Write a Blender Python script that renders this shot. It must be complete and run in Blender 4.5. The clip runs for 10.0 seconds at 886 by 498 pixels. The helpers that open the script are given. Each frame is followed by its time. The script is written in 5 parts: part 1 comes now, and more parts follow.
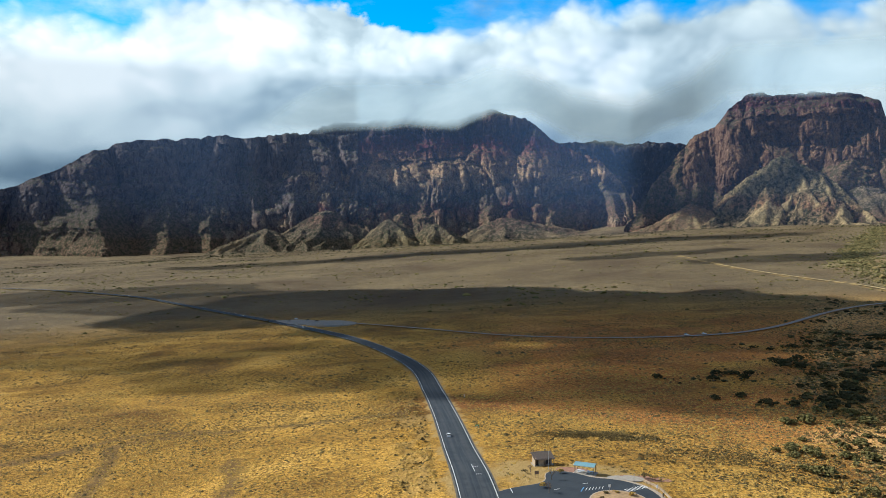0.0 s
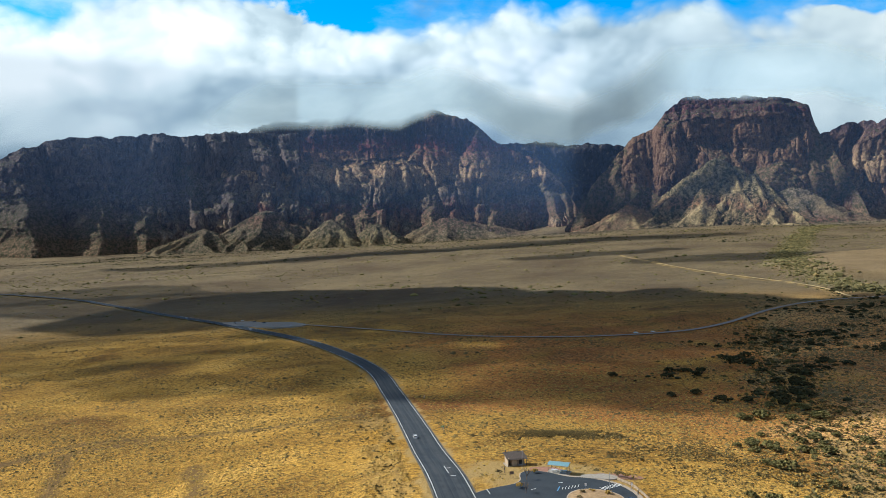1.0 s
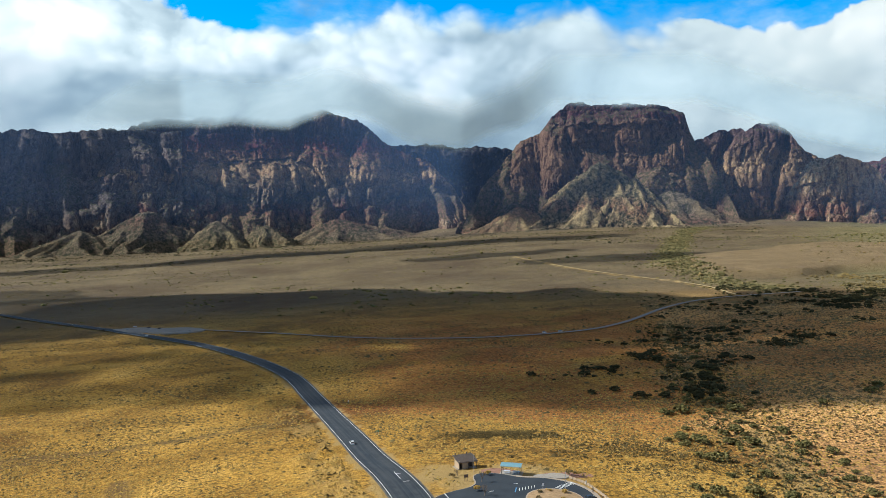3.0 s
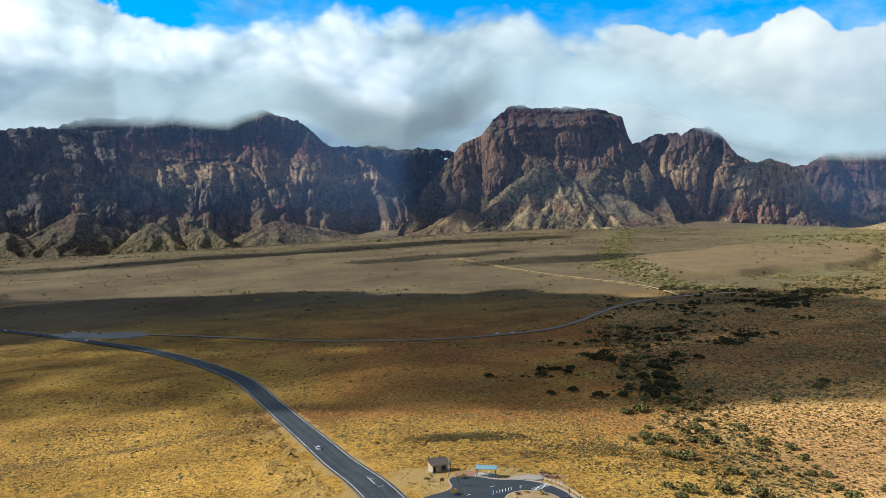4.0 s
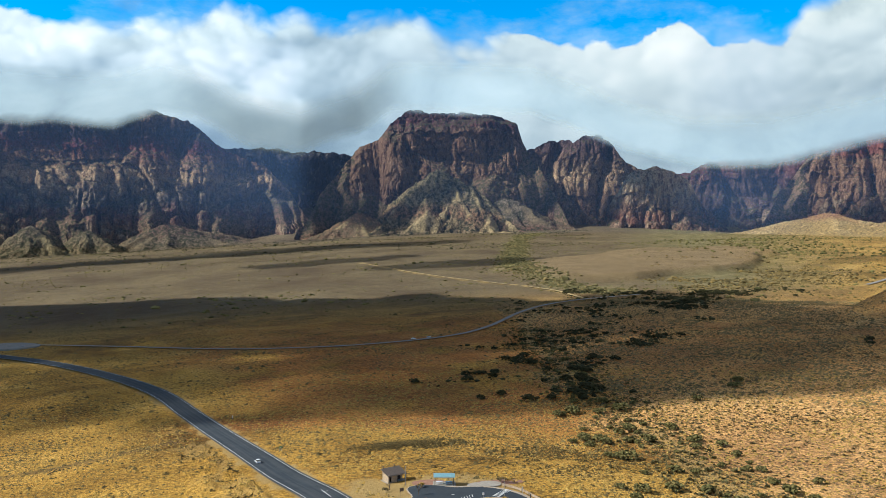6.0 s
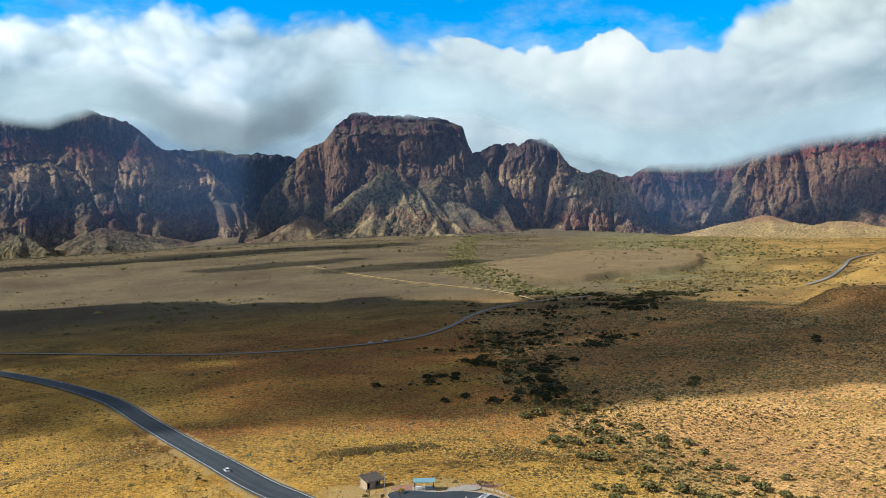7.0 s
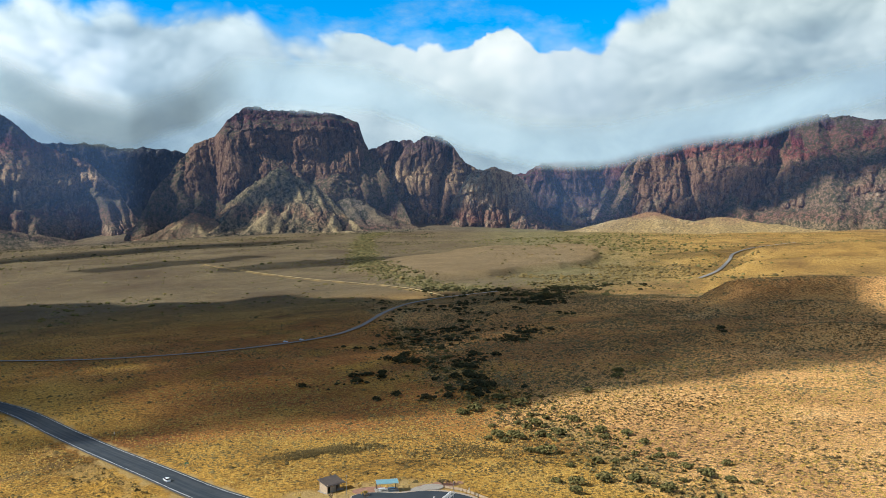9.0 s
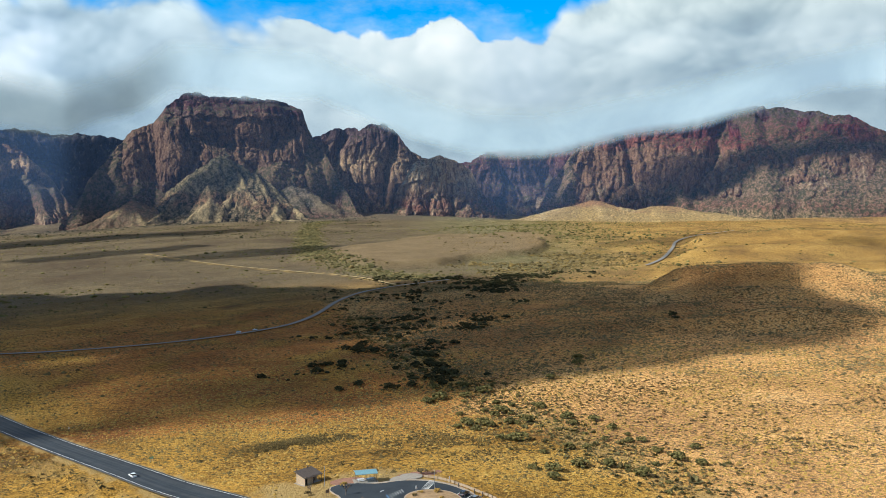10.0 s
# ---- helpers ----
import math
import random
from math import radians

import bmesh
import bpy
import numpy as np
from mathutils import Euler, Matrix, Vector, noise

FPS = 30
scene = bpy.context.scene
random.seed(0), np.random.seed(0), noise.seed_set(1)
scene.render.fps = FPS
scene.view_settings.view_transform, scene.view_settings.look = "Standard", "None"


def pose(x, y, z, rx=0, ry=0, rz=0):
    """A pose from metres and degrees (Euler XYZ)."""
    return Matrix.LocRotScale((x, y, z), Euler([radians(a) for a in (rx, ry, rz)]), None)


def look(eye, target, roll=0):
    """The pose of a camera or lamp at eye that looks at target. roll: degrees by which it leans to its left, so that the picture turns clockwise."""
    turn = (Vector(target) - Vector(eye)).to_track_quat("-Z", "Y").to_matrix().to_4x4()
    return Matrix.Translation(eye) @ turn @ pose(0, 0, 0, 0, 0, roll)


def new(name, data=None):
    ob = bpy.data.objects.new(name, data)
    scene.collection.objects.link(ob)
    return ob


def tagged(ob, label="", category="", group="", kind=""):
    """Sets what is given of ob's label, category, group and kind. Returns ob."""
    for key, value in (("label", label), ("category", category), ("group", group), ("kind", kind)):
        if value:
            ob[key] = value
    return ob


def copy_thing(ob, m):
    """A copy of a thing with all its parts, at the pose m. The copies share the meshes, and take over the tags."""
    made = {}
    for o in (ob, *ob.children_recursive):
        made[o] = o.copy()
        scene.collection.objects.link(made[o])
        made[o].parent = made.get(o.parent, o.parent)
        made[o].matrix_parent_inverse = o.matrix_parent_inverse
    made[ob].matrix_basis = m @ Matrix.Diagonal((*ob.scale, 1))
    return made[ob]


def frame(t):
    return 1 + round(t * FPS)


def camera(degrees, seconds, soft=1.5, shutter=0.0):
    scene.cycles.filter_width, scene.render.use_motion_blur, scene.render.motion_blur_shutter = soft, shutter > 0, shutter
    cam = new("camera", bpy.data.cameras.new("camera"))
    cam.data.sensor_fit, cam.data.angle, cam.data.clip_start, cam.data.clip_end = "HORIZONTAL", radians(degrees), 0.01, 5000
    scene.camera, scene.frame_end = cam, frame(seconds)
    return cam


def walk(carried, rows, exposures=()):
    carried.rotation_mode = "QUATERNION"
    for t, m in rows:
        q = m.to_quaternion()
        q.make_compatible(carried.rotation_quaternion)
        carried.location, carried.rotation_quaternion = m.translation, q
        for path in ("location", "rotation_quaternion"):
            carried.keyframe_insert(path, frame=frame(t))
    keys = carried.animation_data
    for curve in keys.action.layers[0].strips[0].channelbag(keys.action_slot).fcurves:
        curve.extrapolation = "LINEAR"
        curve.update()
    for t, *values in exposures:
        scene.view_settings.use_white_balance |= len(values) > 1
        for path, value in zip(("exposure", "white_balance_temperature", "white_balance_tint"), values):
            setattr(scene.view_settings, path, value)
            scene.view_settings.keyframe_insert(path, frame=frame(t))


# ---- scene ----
cam = camera(57.42, 10.0, soft=0.75)
ROWS = [
    (0.0, 0.00, 0.00, 85.26, -0.000, -2.035, 0.103),
    (0.5, -5.39, 1.07, 85.33, -1.984, -2.050, 0.100),
    (1.0, -11.11, 2.53, 85.26, -4.215, -2.028, 0.085),
    (1.5, -16.36, 4.20, 85.27, -6.206, -2.023, 0.000),
    (2.0, -21.95, 6.01, 85.13, -8.355, -1.988, 0.025),
    (2.5, -26.86, 7.41, 85.10, -10.150, -1.959, -0.004),
    (4.0, -42.97, 14.36, 85.08, -16.467, -1.784, -0.057),
    (4.5, -47.44, 16.58, 85.10, -18.216, -1.721, -0.150),
    (5.0, -52.61, 19.64, 85.26, -20.381, -1.609, -0.130),
    (5.5, -56.98, 22.31, 85.27, -22.049, -1.549, -0.192),
    (7.0, -71.28, 32.13, 85.35, -27.971, -1.273, -0.079),
    (7.5, -75.48, 35.27, 85.29, -29.425, -1.199, -0.059),
    (8.0, -80.29, 39.40, 85.23, -31.525, -1.091, -0.001),
    (8.5, -84.23, 42.95, 85.17, -33.315, -1.035, 0.030),
    (9.0, -88.44, 47.60, 85.08, -35.594, -1.503, 0.106),
    (9.5, -91.76, 51.82, 84.86, -37.352, -1.846, 0.121),
    (10.0, -95.77, 56.96, 84.54, -39.616, -2.308, 0.131),
]
walk(cam, [(t, pose(x, y, z, 90 + pitch, roll, yaw)) for t, x, y, z, yaw, pitch, roll in ROWS], exposures=[(0.0, 0.25, 5900, 5), (10.0, 0.25, 5900, 5)])

# ---- sun and sky ----
SUN_EL = radians(37)
SUN_WAY = Vector((-0.963 * math.cos(SUN_EL), 0.27 * math.cos(SUN_EL), math.sin(SUN_EL)))
sun = new("sun", bpy.data.lights.new("sun", "SUN"))
sun.data.energy, sun.data.angle, sun.data.color = 5.0, radians(0.6), (1.0, 0.93, 0.82)
sun.matrix_world = look((0, 0, 900), Vector((0, 0, 900)) - SUN_WAY)


class Web:
    """Short hand for building node trees."""

    def __init__(self, tree):
        self.tree = tree
        tree.nodes.clear()

    def node(self, kind, **props):
        n = self.tree.nodes.new(kind)
        for k, v in props.items():
            setattr(n, k, v)
        return n

    def put(self, socket, value):
        if isinstance(value, bpy.types.NodeSocket):
            self.tree.links.new(value, socket)
        elif hasattr(socket.default_value, "__len__"):
            value = tuple(value) if hasattr(value, "__len__") else (value,) * 3
            socket.default_value = value + (1.0,) * (len(socket.default_value) - len(value))
        else:
            socket.default_value = value

    def m(self, op, a, b=0.0, c=0.0):
        n = self.node("ShaderNodeMath", operation=op)
        for s, v in zip(n.inputs, (a, b, c)):
            self.put(s, v)
        return n.outputs[0]

    def v(self, op, a, b=(0, 0, 0)):
        n = self.node("ShaderNodeVectorMath", operation=op)
        self.put(n.inputs[0], a)
        if op == "SCALE":
            self.put(n.inputs["Scale"], b)
        else:
            self.put(n.inputs[1], b)
        return n.outputs[1] if op in ("LENGTH", "DOT_PRODUCT", "DISTANCE") else n.outputs[0]

    def xyz(self, x, y, z):
        n = self.node("ShaderNodeCombineXYZ")
        for s, v in zip(n.inputs, (x, y, z)):
            self.put(s, v)
        return n.outputs[0]

    def split(self, vec):
        n = self.node("ShaderNodeSeparateXYZ")
        self.put(n.inputs[0], vec)
        return n.outputs

    def noise(self, vec, scale, detail=4.0, rough=0.5, distort=0.0):
        n = self.node("ShaderNodeTexNoise")
        for k, v in (("Vector", vec), ("Scale", scale), ("Detail", detail), ("Roughness", rough), ("Distortion", distort)):
            self.put(n.inputs[k], v)
        return n.outputs["Fac"]

    def cells(self, vec, scale):
        n = self.node("ShaderNodeTexVoronoi", voronoi_dimensions="2D", feature="SMOOTH_F1")
        for k, v in (("Vector", vec), ("Scale", scale), ("Smoothness", 0.35)):
            self.put(n.inputs[k], v)
        return n.outputs["Distance"]

    def step(self, x, lo, hi, a=0.0, b=1.0):
        n = self.node("ShaderNodeMapRange", interpolation_type="SMOOTHSTEP")
        for s, v in zip(n.inputs, (x, lo, hi, a, b)):
            self.put(s, v)
        return n.outputs[0]

    def ramp(self, x, stops):
        n = self.node("ShaderNodeValToRGB")
        e = n.color_ramp.elements
        while len(e) < len(stops):
            e.new(0.5)
        for k, (p, c) in zip(e, stops):
            k.position, k.color = p, (*c, 1.0)
        self.put(n.inputs[0], x)
        return n.outputs[0]

    def mix(self, f, a, b, how="MIX"):
        n = self.node("ShaderNodeMix", data_type="RGBA", blend_type=how)
        n.clamp_factor = True
        self.put(n.inputs[0], f)
        self.put(n.inputs[6], a)
        self.put(n.inputs[7], b)
        return n.outputs[2]

    def bump(self, height, strength, distance):
        n = self.node("ShaderNodeBump")
        for k, v in (("Height", height), ("Strength", strength), ("Distance", distance)):
            self.put(n.inputs[k], v)
        return n.outputs[0]


world = bpy.data.worlds.new("sky")
scene.world = world
world.use_nodes = True


def build_sky():
    w = Web(world.node_tree)
    sky = w.node("ShaderNodeTexSky", sky_type="NISHITA", sun_disc=False, sun_elevation=SUN_EL, sun_rotation=math.atan2(SUN_WAY.x, SUN_WAY.y),
                 altitude=1200.0, air_density=1.0, dust_density=0.3, ozone_density=3.0)
    way = w.v("NORMALIZE", w.node("ShaderNodeTexCoord").outputs["Generated"])
    x, y, z = w.split(way)
    az, el = w.m("ARCTAN2", x, y), w.m("ARCSINE", z)
    # the bank's upper edge: elevation along the horizon, broken up by heaped heads
    p = w.xyz(az, w.m("MULTIPLY", el, 1.35), 0.0)
    n = w.noise(p, 7.0, 9.0, 0.55, 0.2)
    lit = w.noise(w.v("ADD", p, (-0.025, 0.03, 0.0)), 7.0, 6.0, 0.5, 0.2)
    rim = [(-60, 12.0), (-28.5, 13.2), (-25, 13.5), (-22.7, 12.6), (-20.6, 13.0), (-19.5, 14.6), (-12, 16), (-8.8, 14.8), (-6.5, 14.6), (-4, 13.4), (-1.8, 12.5), (0, 13.3), (4.6, 13.6), (7, 14.2), (9.3, 14.7), (11.6, 13.1),
           (14, 14.6), (21, 15.0), (24.8, 13.0), (31.3, 12.4), (37.2, 13.1), (40.3, 14.0), (42.3, 12.3), (46.7, 12.2), (48.1, 13.8), (53, 16), (75, 17), (130, 13)]
    edge = w.m("MULTIPLY", w.ramp(w.m("DIVIDE", w.m("ADD", az, radians(60)), radians(190)), [((a + 60) / 190, (e / 20,) * 3) for a, e in rim]), radians(20))
    bent = w.v("ADD", p, w.v("SCALE", w.xyz(w.m("SUBTRACT", n, 0.5), w.m("SUBTRACT", lit, 0.5), 0.0), 0.10))

    def billow(q):
        """Heaped rounded heads, three sizes."""
        return w.m("SUBTRACT", 1.0, w.m("ADD", w.m("MULTIPLY", w.cells(q, 8.0), 0.62), w.m("ADD", w.m("MULTIPLY", w.cells(q, 19.0), 0.42), w.m("MULTIPLY", w.cells(q, 46.0), 0.24))))

    heads, shade = billow(bent), billow(w.v("ADD", bent, (0.02, -0.022, 0.0)))
    d = w.m("SUBTRACT", w.m("ADD", edge, w.m("ADD", w.m("MULTIPLY", w.m("SUBTRACT", heads, 0.42), 0.04), w.m("MULTIPLY", w.m("SUBTRACT", n, 0.5), 0.075))), el)
    soft = w.step(w.noise(p, 2.6, 2.0, 0.5), 0.4, 0.6, 0.006, 0.03)
    bank = w.step(w.m("DIVIDE", d, soft), -0.3, 1.0)
    wisp = w.step(w.noise(w.xyz(az, w.m("MULTIPLY", el, 2.0), 2.0), 4.0, 7.0, 0.62), 0.46, 0.72)
    veil = w.m("MULTIPLY", wisp, w.step(el, 0.20, 0.5, 0.6, 0.95))
    cover = w.m("MAXIMUM", w.m("MAXIMUM", bank, veil), w.step(el, 0.33, 0.6, 0.0, 0.88))
    crisp = w.m("MULTIPLY", w.step(el, 0.10, 0.2, 0.2, 1.0), w.step(az, 0.35, 0.2, 0.45, 1.0))
    relief = w.m("ADD", w.m("MULTIPLY", w.m("SUBTRACT", n, lit), 0.55), w.m("MULTIPLY", crisp, w.m("ADD", w.m("MULTIPLY", w.m("SUBTRACT", heads, shade), 0.42), w.m("MULTIPLY", w.m("SUBTRACT", heads, 0.42), 0.26))))
    tone = w.m("ADD", 0.56, relief)
    # sunlit bulges and shaded hollows of the bank: azimuth, elevation, width, height in degrees, strength
    drift = w.v("SCALE", w.xyz(w.m("SUBTRACT", n, 0.5), w.m("SUBTRACT", lit, 0.5), 0.0), 0.12)
    az2, el2 = w.m("ADD", az, w.split(drift)[0]), w.m("ADD", el, w.m("MULTIPLY", w.split(drift)[1], 0.6))
    for a0, e0, wa, we, much in ((-23, 10.0, 10, 4.0, 0.42), (-26, 3.4, 6, 1.1, -0.34), (-16, 7.4, 6, 1.3, -0.18), (-5.5, 8.4, 7, 1.6, -0.16), (-9, 12.6, 8, 2.4, 0.28), (8.8, 10.2, 5, 2.8, 0.30), (12.6, 7.7, 3, 1.5, 0.22),
                                 (11, 5.4, 7, 1.3, -0.34), (17.6, 8.0, 2.2, 2.6, -0.16), (39, 12.6, 6, 2.2, 0.24), (36, 9.0, 9, 2.5, 0.10), (40.5, 5.0, 7, 1.2, -0.24), (52, 12.6, 6, 3.0, 0.16), (57, 8.6, 9, 1.8, -0.16), (67, 6.5, 6, 1.6, -0.12)):
        q = w.m("ADD", w.m("POWER", w.m("DIVIDE", w.m("SUBTRACT", az2, radians(a0)), radians(wa)), 2.0), w.m("POWER", w.m("DIVIDE", w.m("SUBTRACT", el2, radians(e0)), radians(we)), 2.0))
        tone = w.m("ADD", tone, w.m("MULTIPLY", w.m("EXPONENT", w.m("MULTIPLY", q, -1.0)), much))
    white = w.ramp(tone, [(0.0, (0.075, 0.12, 0.165)), (0.2, (0.15, 0.22, 0.285)), (0.45, (0.36, 0.46, 0.525)), (0.68, (0.64, 0.735, 0.77)), (0.95, (0.95, 0.985, 0.98))])
    # broken grey cloud overhead, out of view, added faintly warm to tint the fill light
    under = w.ramp(w.noise(way, 2.5, 4.0, 0.5), [(0.3, (0.13, 0.11, 0.088)), (0.7, (0.38, 0.325, 0.26))])
    white = w.mix(w.step(el, 0.30, 0.55), white, under)
    white = w.mix(w.step(az, 0.2, 0.7), white, w.v("MULTIPLY", white, (1.02, 0.96, 0.89)))
    blue = w.v("MULTIPLY", sky.outputs[0], (0.010, 0.128, 0.18))
    col = w.mix(cover, blue, white)
    ground = w.step(el, -0.02, 0.0)
    col = w.mix(ground, (0.10, 0.08, 0.05), col)
    bg = w.node("ShaderNodeBackground")
    w.put(bg.inputs[0], col)
    bg.inputs[1].default_value = 0.97
    w.tree.links.new(bg.outputs[0], w.node("ShaderNodeOutputWorld").inputs[0])


build_sky()

# ---- noise for shaping ----


def lattice(ix, iy, iz, seed):
    h = (ix.astype(np.int64) * 374761393 + iy.astype(np.int64) * 668265263 + iz.astype(np.int64) * 2147483647 + seed * 974634541) & 0xFFFFFFFF
    h = ((h ^ (h >> 13)) * 1274126177) & 0xFFFFFFFF
    h = ((h ^ (h >> 16)) * 1103515245) & 0xFFFFFFFF
    return ((h ^ (h >> 15)) & 0xFFFFFF) / 16777215.0


def value_noise(x, y, z=0.0, seed=0):
    """Smooth noise from -1 to 1."""
    x, y, z = np.broadcast_arrays(np.asarray(x, float), np.asarray(y, float), np.asarray(z, float))
    ix, iy, iz = np.floor(x), np.floor(y), np.floor(z)
    fx, fy, fz = (f * f * f * (f * (f * 6 - 15) + 10) for f in (x - ix, y - iy, z - iz))
    out = 0.0
    for a in (0, 1):
        for b in (0, 1):
            for c in (0, 1):
                out = out + lattice(ix + a, iy + b, iz + c, seed) * (fx if a else 1 - fx) * (fy if b else 1 - fy) * (fz if c else 1 - fz)
    return out * 2 - 1


def fbm(x, y, z=0.0, octaves=4, seed=0, gain=0.5):
    total, amp = 0.0, 1.0
    for k in range(octaves):
        total = total + amp * value_noise(np.asarray(x) * 2**k + 17.3 * k, np.asarray(y) * 2**k - 9.1 * k, np.asarray(z) * 2**k, seed + k)
        amp *= gain
    return total


def ridged(x, y, z=0.0, octaves=3, seed=0, gain=0.5):
    """Sharp crests near 1, rounded troughs near 0."""
    total, amp, norm = 0.0, 1.0, 0.0
    for k in range(octaves):
        total = total + amp * (1 - np.abs(value_noise(np.asarray(x) * 2**k + 31.7 * k, np.asarray(y) * 2**k + 5.3 * k, np.asarray(z) * 2**k, seed + k)))
        norm, amp = norm + amp, amp * gain
    return total / norm


def smooth(x, lo, hi):
    t = np.clip((np.asarray(x, float) - lo) / (hi - lo), 0, 1)
    return t * t * (3 - 2 * t)


# ---- the plan ----
# The plan below is drawn small round the start of the path; true_place gives metres. The far ranges stand closer together than on the plan.
ENLARGE, PLAN_EYE = 1.47, 58.0


def true_place(p):
    d = np.array(p, float) - (0.0, 0.0, PLAN_EYE)
    r = np.maximum(np.hypot(d[..., 0], d[..., 1]), 1e-3)
    k = np.where(r < 2300, ENLARGE * r, ENLARGE * 2300 + 0.657 * (r - 2300)) / r
    return d * k[..., None] + (0.0, 0.0, PLAN_EYE * ENLARGE)


def planted(x, y, z, turn=0.0, size=1.0):
    """The pose, in metres, of a thing that stands at a place of the plan and was drawn at the plan's scale."""
    return pose(x * ENLARGE, y * ENLARGE, z * ENLARGE, 0, 0, turn) @ Matrix.Diagonal((size * ENLARGE,) * 3 + (1,))


# ---- the lie of the land ----
def lie(x, y):
    """Height of the bare land, without its small relief."""
    x, y = np.asarray(x, float) / 1000, np.asarray(y, float) / 1000
    r = np.hypot(x, y)
    s, near = 1 / (1 + r), np.exp(-r)

    def hump(a, b, wide):
        return np.exp(-((x - a) ** 2 + (y - b) ** 2) / wide**2)

    z = -3.6 + 3.81 * x - 6.4 * y + s * (-6.13 * x * x + 75.33 * x * y + 17.91 * y * y) + 10.72 * hump(0.02, 0.18, 0.07) + 7.0 * hump(0, 0.45, 0.3)
    z = z + 2.0 * np.exp(-(((x - 0.004) / 0.08) ** 2) - ((y - 0.268) / 0.06) ** 2)
    z = z - 1.4 * np.exp(-(((x - 0.005) / 0.05) ** 2) - ((y - 0.216) / 0.028) ** 2)
    return (z + 11.38 * hump(0.55, 0.36, 0.2) - 68.62 * y * near + 22.94 * x * near - 9.26 * hump(1.2, 2.8, 0.9) - 118.78 * hump(0, 4.2, 1.2)
            + 29.28 * hump(1, 4.1, 0.7) - 51.2 * hump(2.3, 2.0, 0.6))


def spline(points, step):
    """Points along a smooth line through the given ones, about step metres apart."""
    p = np.array(points, float)
    p = np.vstack([2 * p[0] - p[1], p, 2 * p[-1] - p[-2]])
    out = []
    for a, b, c, d in zip(p, p[1:], p[2:], p[3:]):
        n = max(2, int(np.linalg.norm(c - b) / step))
        t = (np.arange(n) / n)[:, None]
        out.append(0.5 * (2 * b + (c - a) * t + (2 * a - 5 * b + 4 * c - d) * t**2 + (3 * b - a - 3 * c + d) * t**3))
    return np.vstack([*out, p[-2][None]])


ROAD = spline([(48, -160), (30, -20), (15.5, 85), (10.0, 130), (7.4, 170), (5.9, 195), (4.4, 222), (2.6, 252), (0.0, 292), (-4.4, 340), (-12.2, 399), (-31, 464), (-63, 545), (-108, 632), (-159, 722),
               (-239, 843), (-331, 976), (-426, 1096), (-605, 1262), (-752, 1369), (-1100, 1600), (-1500, 1800)], 4)
LANE = spline([(-150, 712), (-112, 690), (-75, 654), (-20, 590), (30, 531), (70, 502), (116, 486), (172, 490), (216, 519), (280, 587), (330, 626), (380, 641), (440, 640)], 6)
SPUR = spline([(640, 556), (760, 620), (919, 716), (1051, 798), (1200, 860), (1400, 905)], 6)
TRACK = spline([(381, 1300), (391, 984), (409, 771), (384, 650)], 8)
TRAILS = (spline([(-175, 232), (-137, 248), (-118, 272), (-106, 281), (-80, 280), (-40, 285), (-14, 292)], 3), spline([(-92, 195), (-97, 218), (-104, 250), (-108, 268), (-86, 281)], 3), spline([(-54, 190), (-56, 210), (-62, 236)], 3))
GREEN_WASH = spline([(1208, 2125), (960, 1790), (768, 1468), (640, 1250), (556, 1094), (477, 906), (450, 777), (445, 690)], 12)
WASH = spline([(85, 120), (104, 175), (128, 235), (150, 300), (172, 350), (200, 430), (250, 520), (310, 600)], 6)


def away(x, y, line):
    """Distance from places to a line of points."""
    x, y = np.asarray(x, float), np.asarray(y, float)
    best = np.full(x.shape, 1e9)
    for px, py in line:
        np.minimum(best, (x - px) ** 2 + (y - py) ** 2, out=best)
    return np.sqrt(best)


def terrace(x, y):
    """1 on the smooth tan terrace above the green wash, 0 off it; steep towards the wash."""
    u = (x - 735) * 0.857 + (y - 1005) * 0.515
    v = (y - 1005) * 0.857 - (x - 735) * 0.515
    d = np.hypot(u / 320, v / 165) + 0.10 * fbm(x / 90, y / 90, octaves=3, seed=83)
    return 1 - smooth(d, np.where(v < 0, 0.9, 0.7), np.where(v < 0, 1.0, 1.15))


def relief(x, y, quiet=None):
    """Small relief: swells far off, hummocks near, gullies by the wash."""
    x, y = np.asarray(x, float), np.asarray(y, float)
    r = np.hypot(x, y)
    z = 5.0 * fbm(x / 420, y / 420, octaves=3, seed=5) * smooth(r, 500, 1500) + 0.9 * fbm(x / 45, y / 45, octaves=3, seed=9) * smooth(r, 120, 350)
    z = z + 0.22 * fbm(x / 6, y / 6, octaves=3, seed=12) * (1 - smooth(r, 500, 900))
    # rounded hills beyond the sandy flat
    for a, b, wide, deep, high, turn in ((505, 470, 60, 60, -4, -0.95), (352, 256, 48, 15, 8.5, -0.95), (430, 318, 40, 14, 4, -0.95), (610, 430, 170, 60, -10, -0.95), (830, 500, 190, 50, 16, -0.9), (930, 600, 200, 60, -6, -0.9),
                                         (1110, 590, 260, 85, 24, -0.9), (720, 330, 120, 60, 9, -0.9)):
        u = (x - a) * math.cos(turn) + (y - b) * math.sin(turn)
        v = -(x - a) * math.sin(turn) + (y - b) * math.cos(turn)
        z = z + high * np.exp(-((u / wide) ** 2) - (v / deep) ** 2)
    # a flat-topped ridge with a steep end above the gully
    u = (x - 478) * 0.582 - (y - 352) * 0.813 + 10 * fbm(x / 40, y / 40, octaves=3, seed=91)
    v = (x - 478) * 0.813 + (y - 352) * 0.582
    z = z + 15.0 * smooth(u, -72, -38) * (1 - smooth(u, 40, 130)) * np.exp(-((v / 36) ** 2))
    z = z + 9.0 * terrace(x, y)
    return z if quiet is None else z * quiet


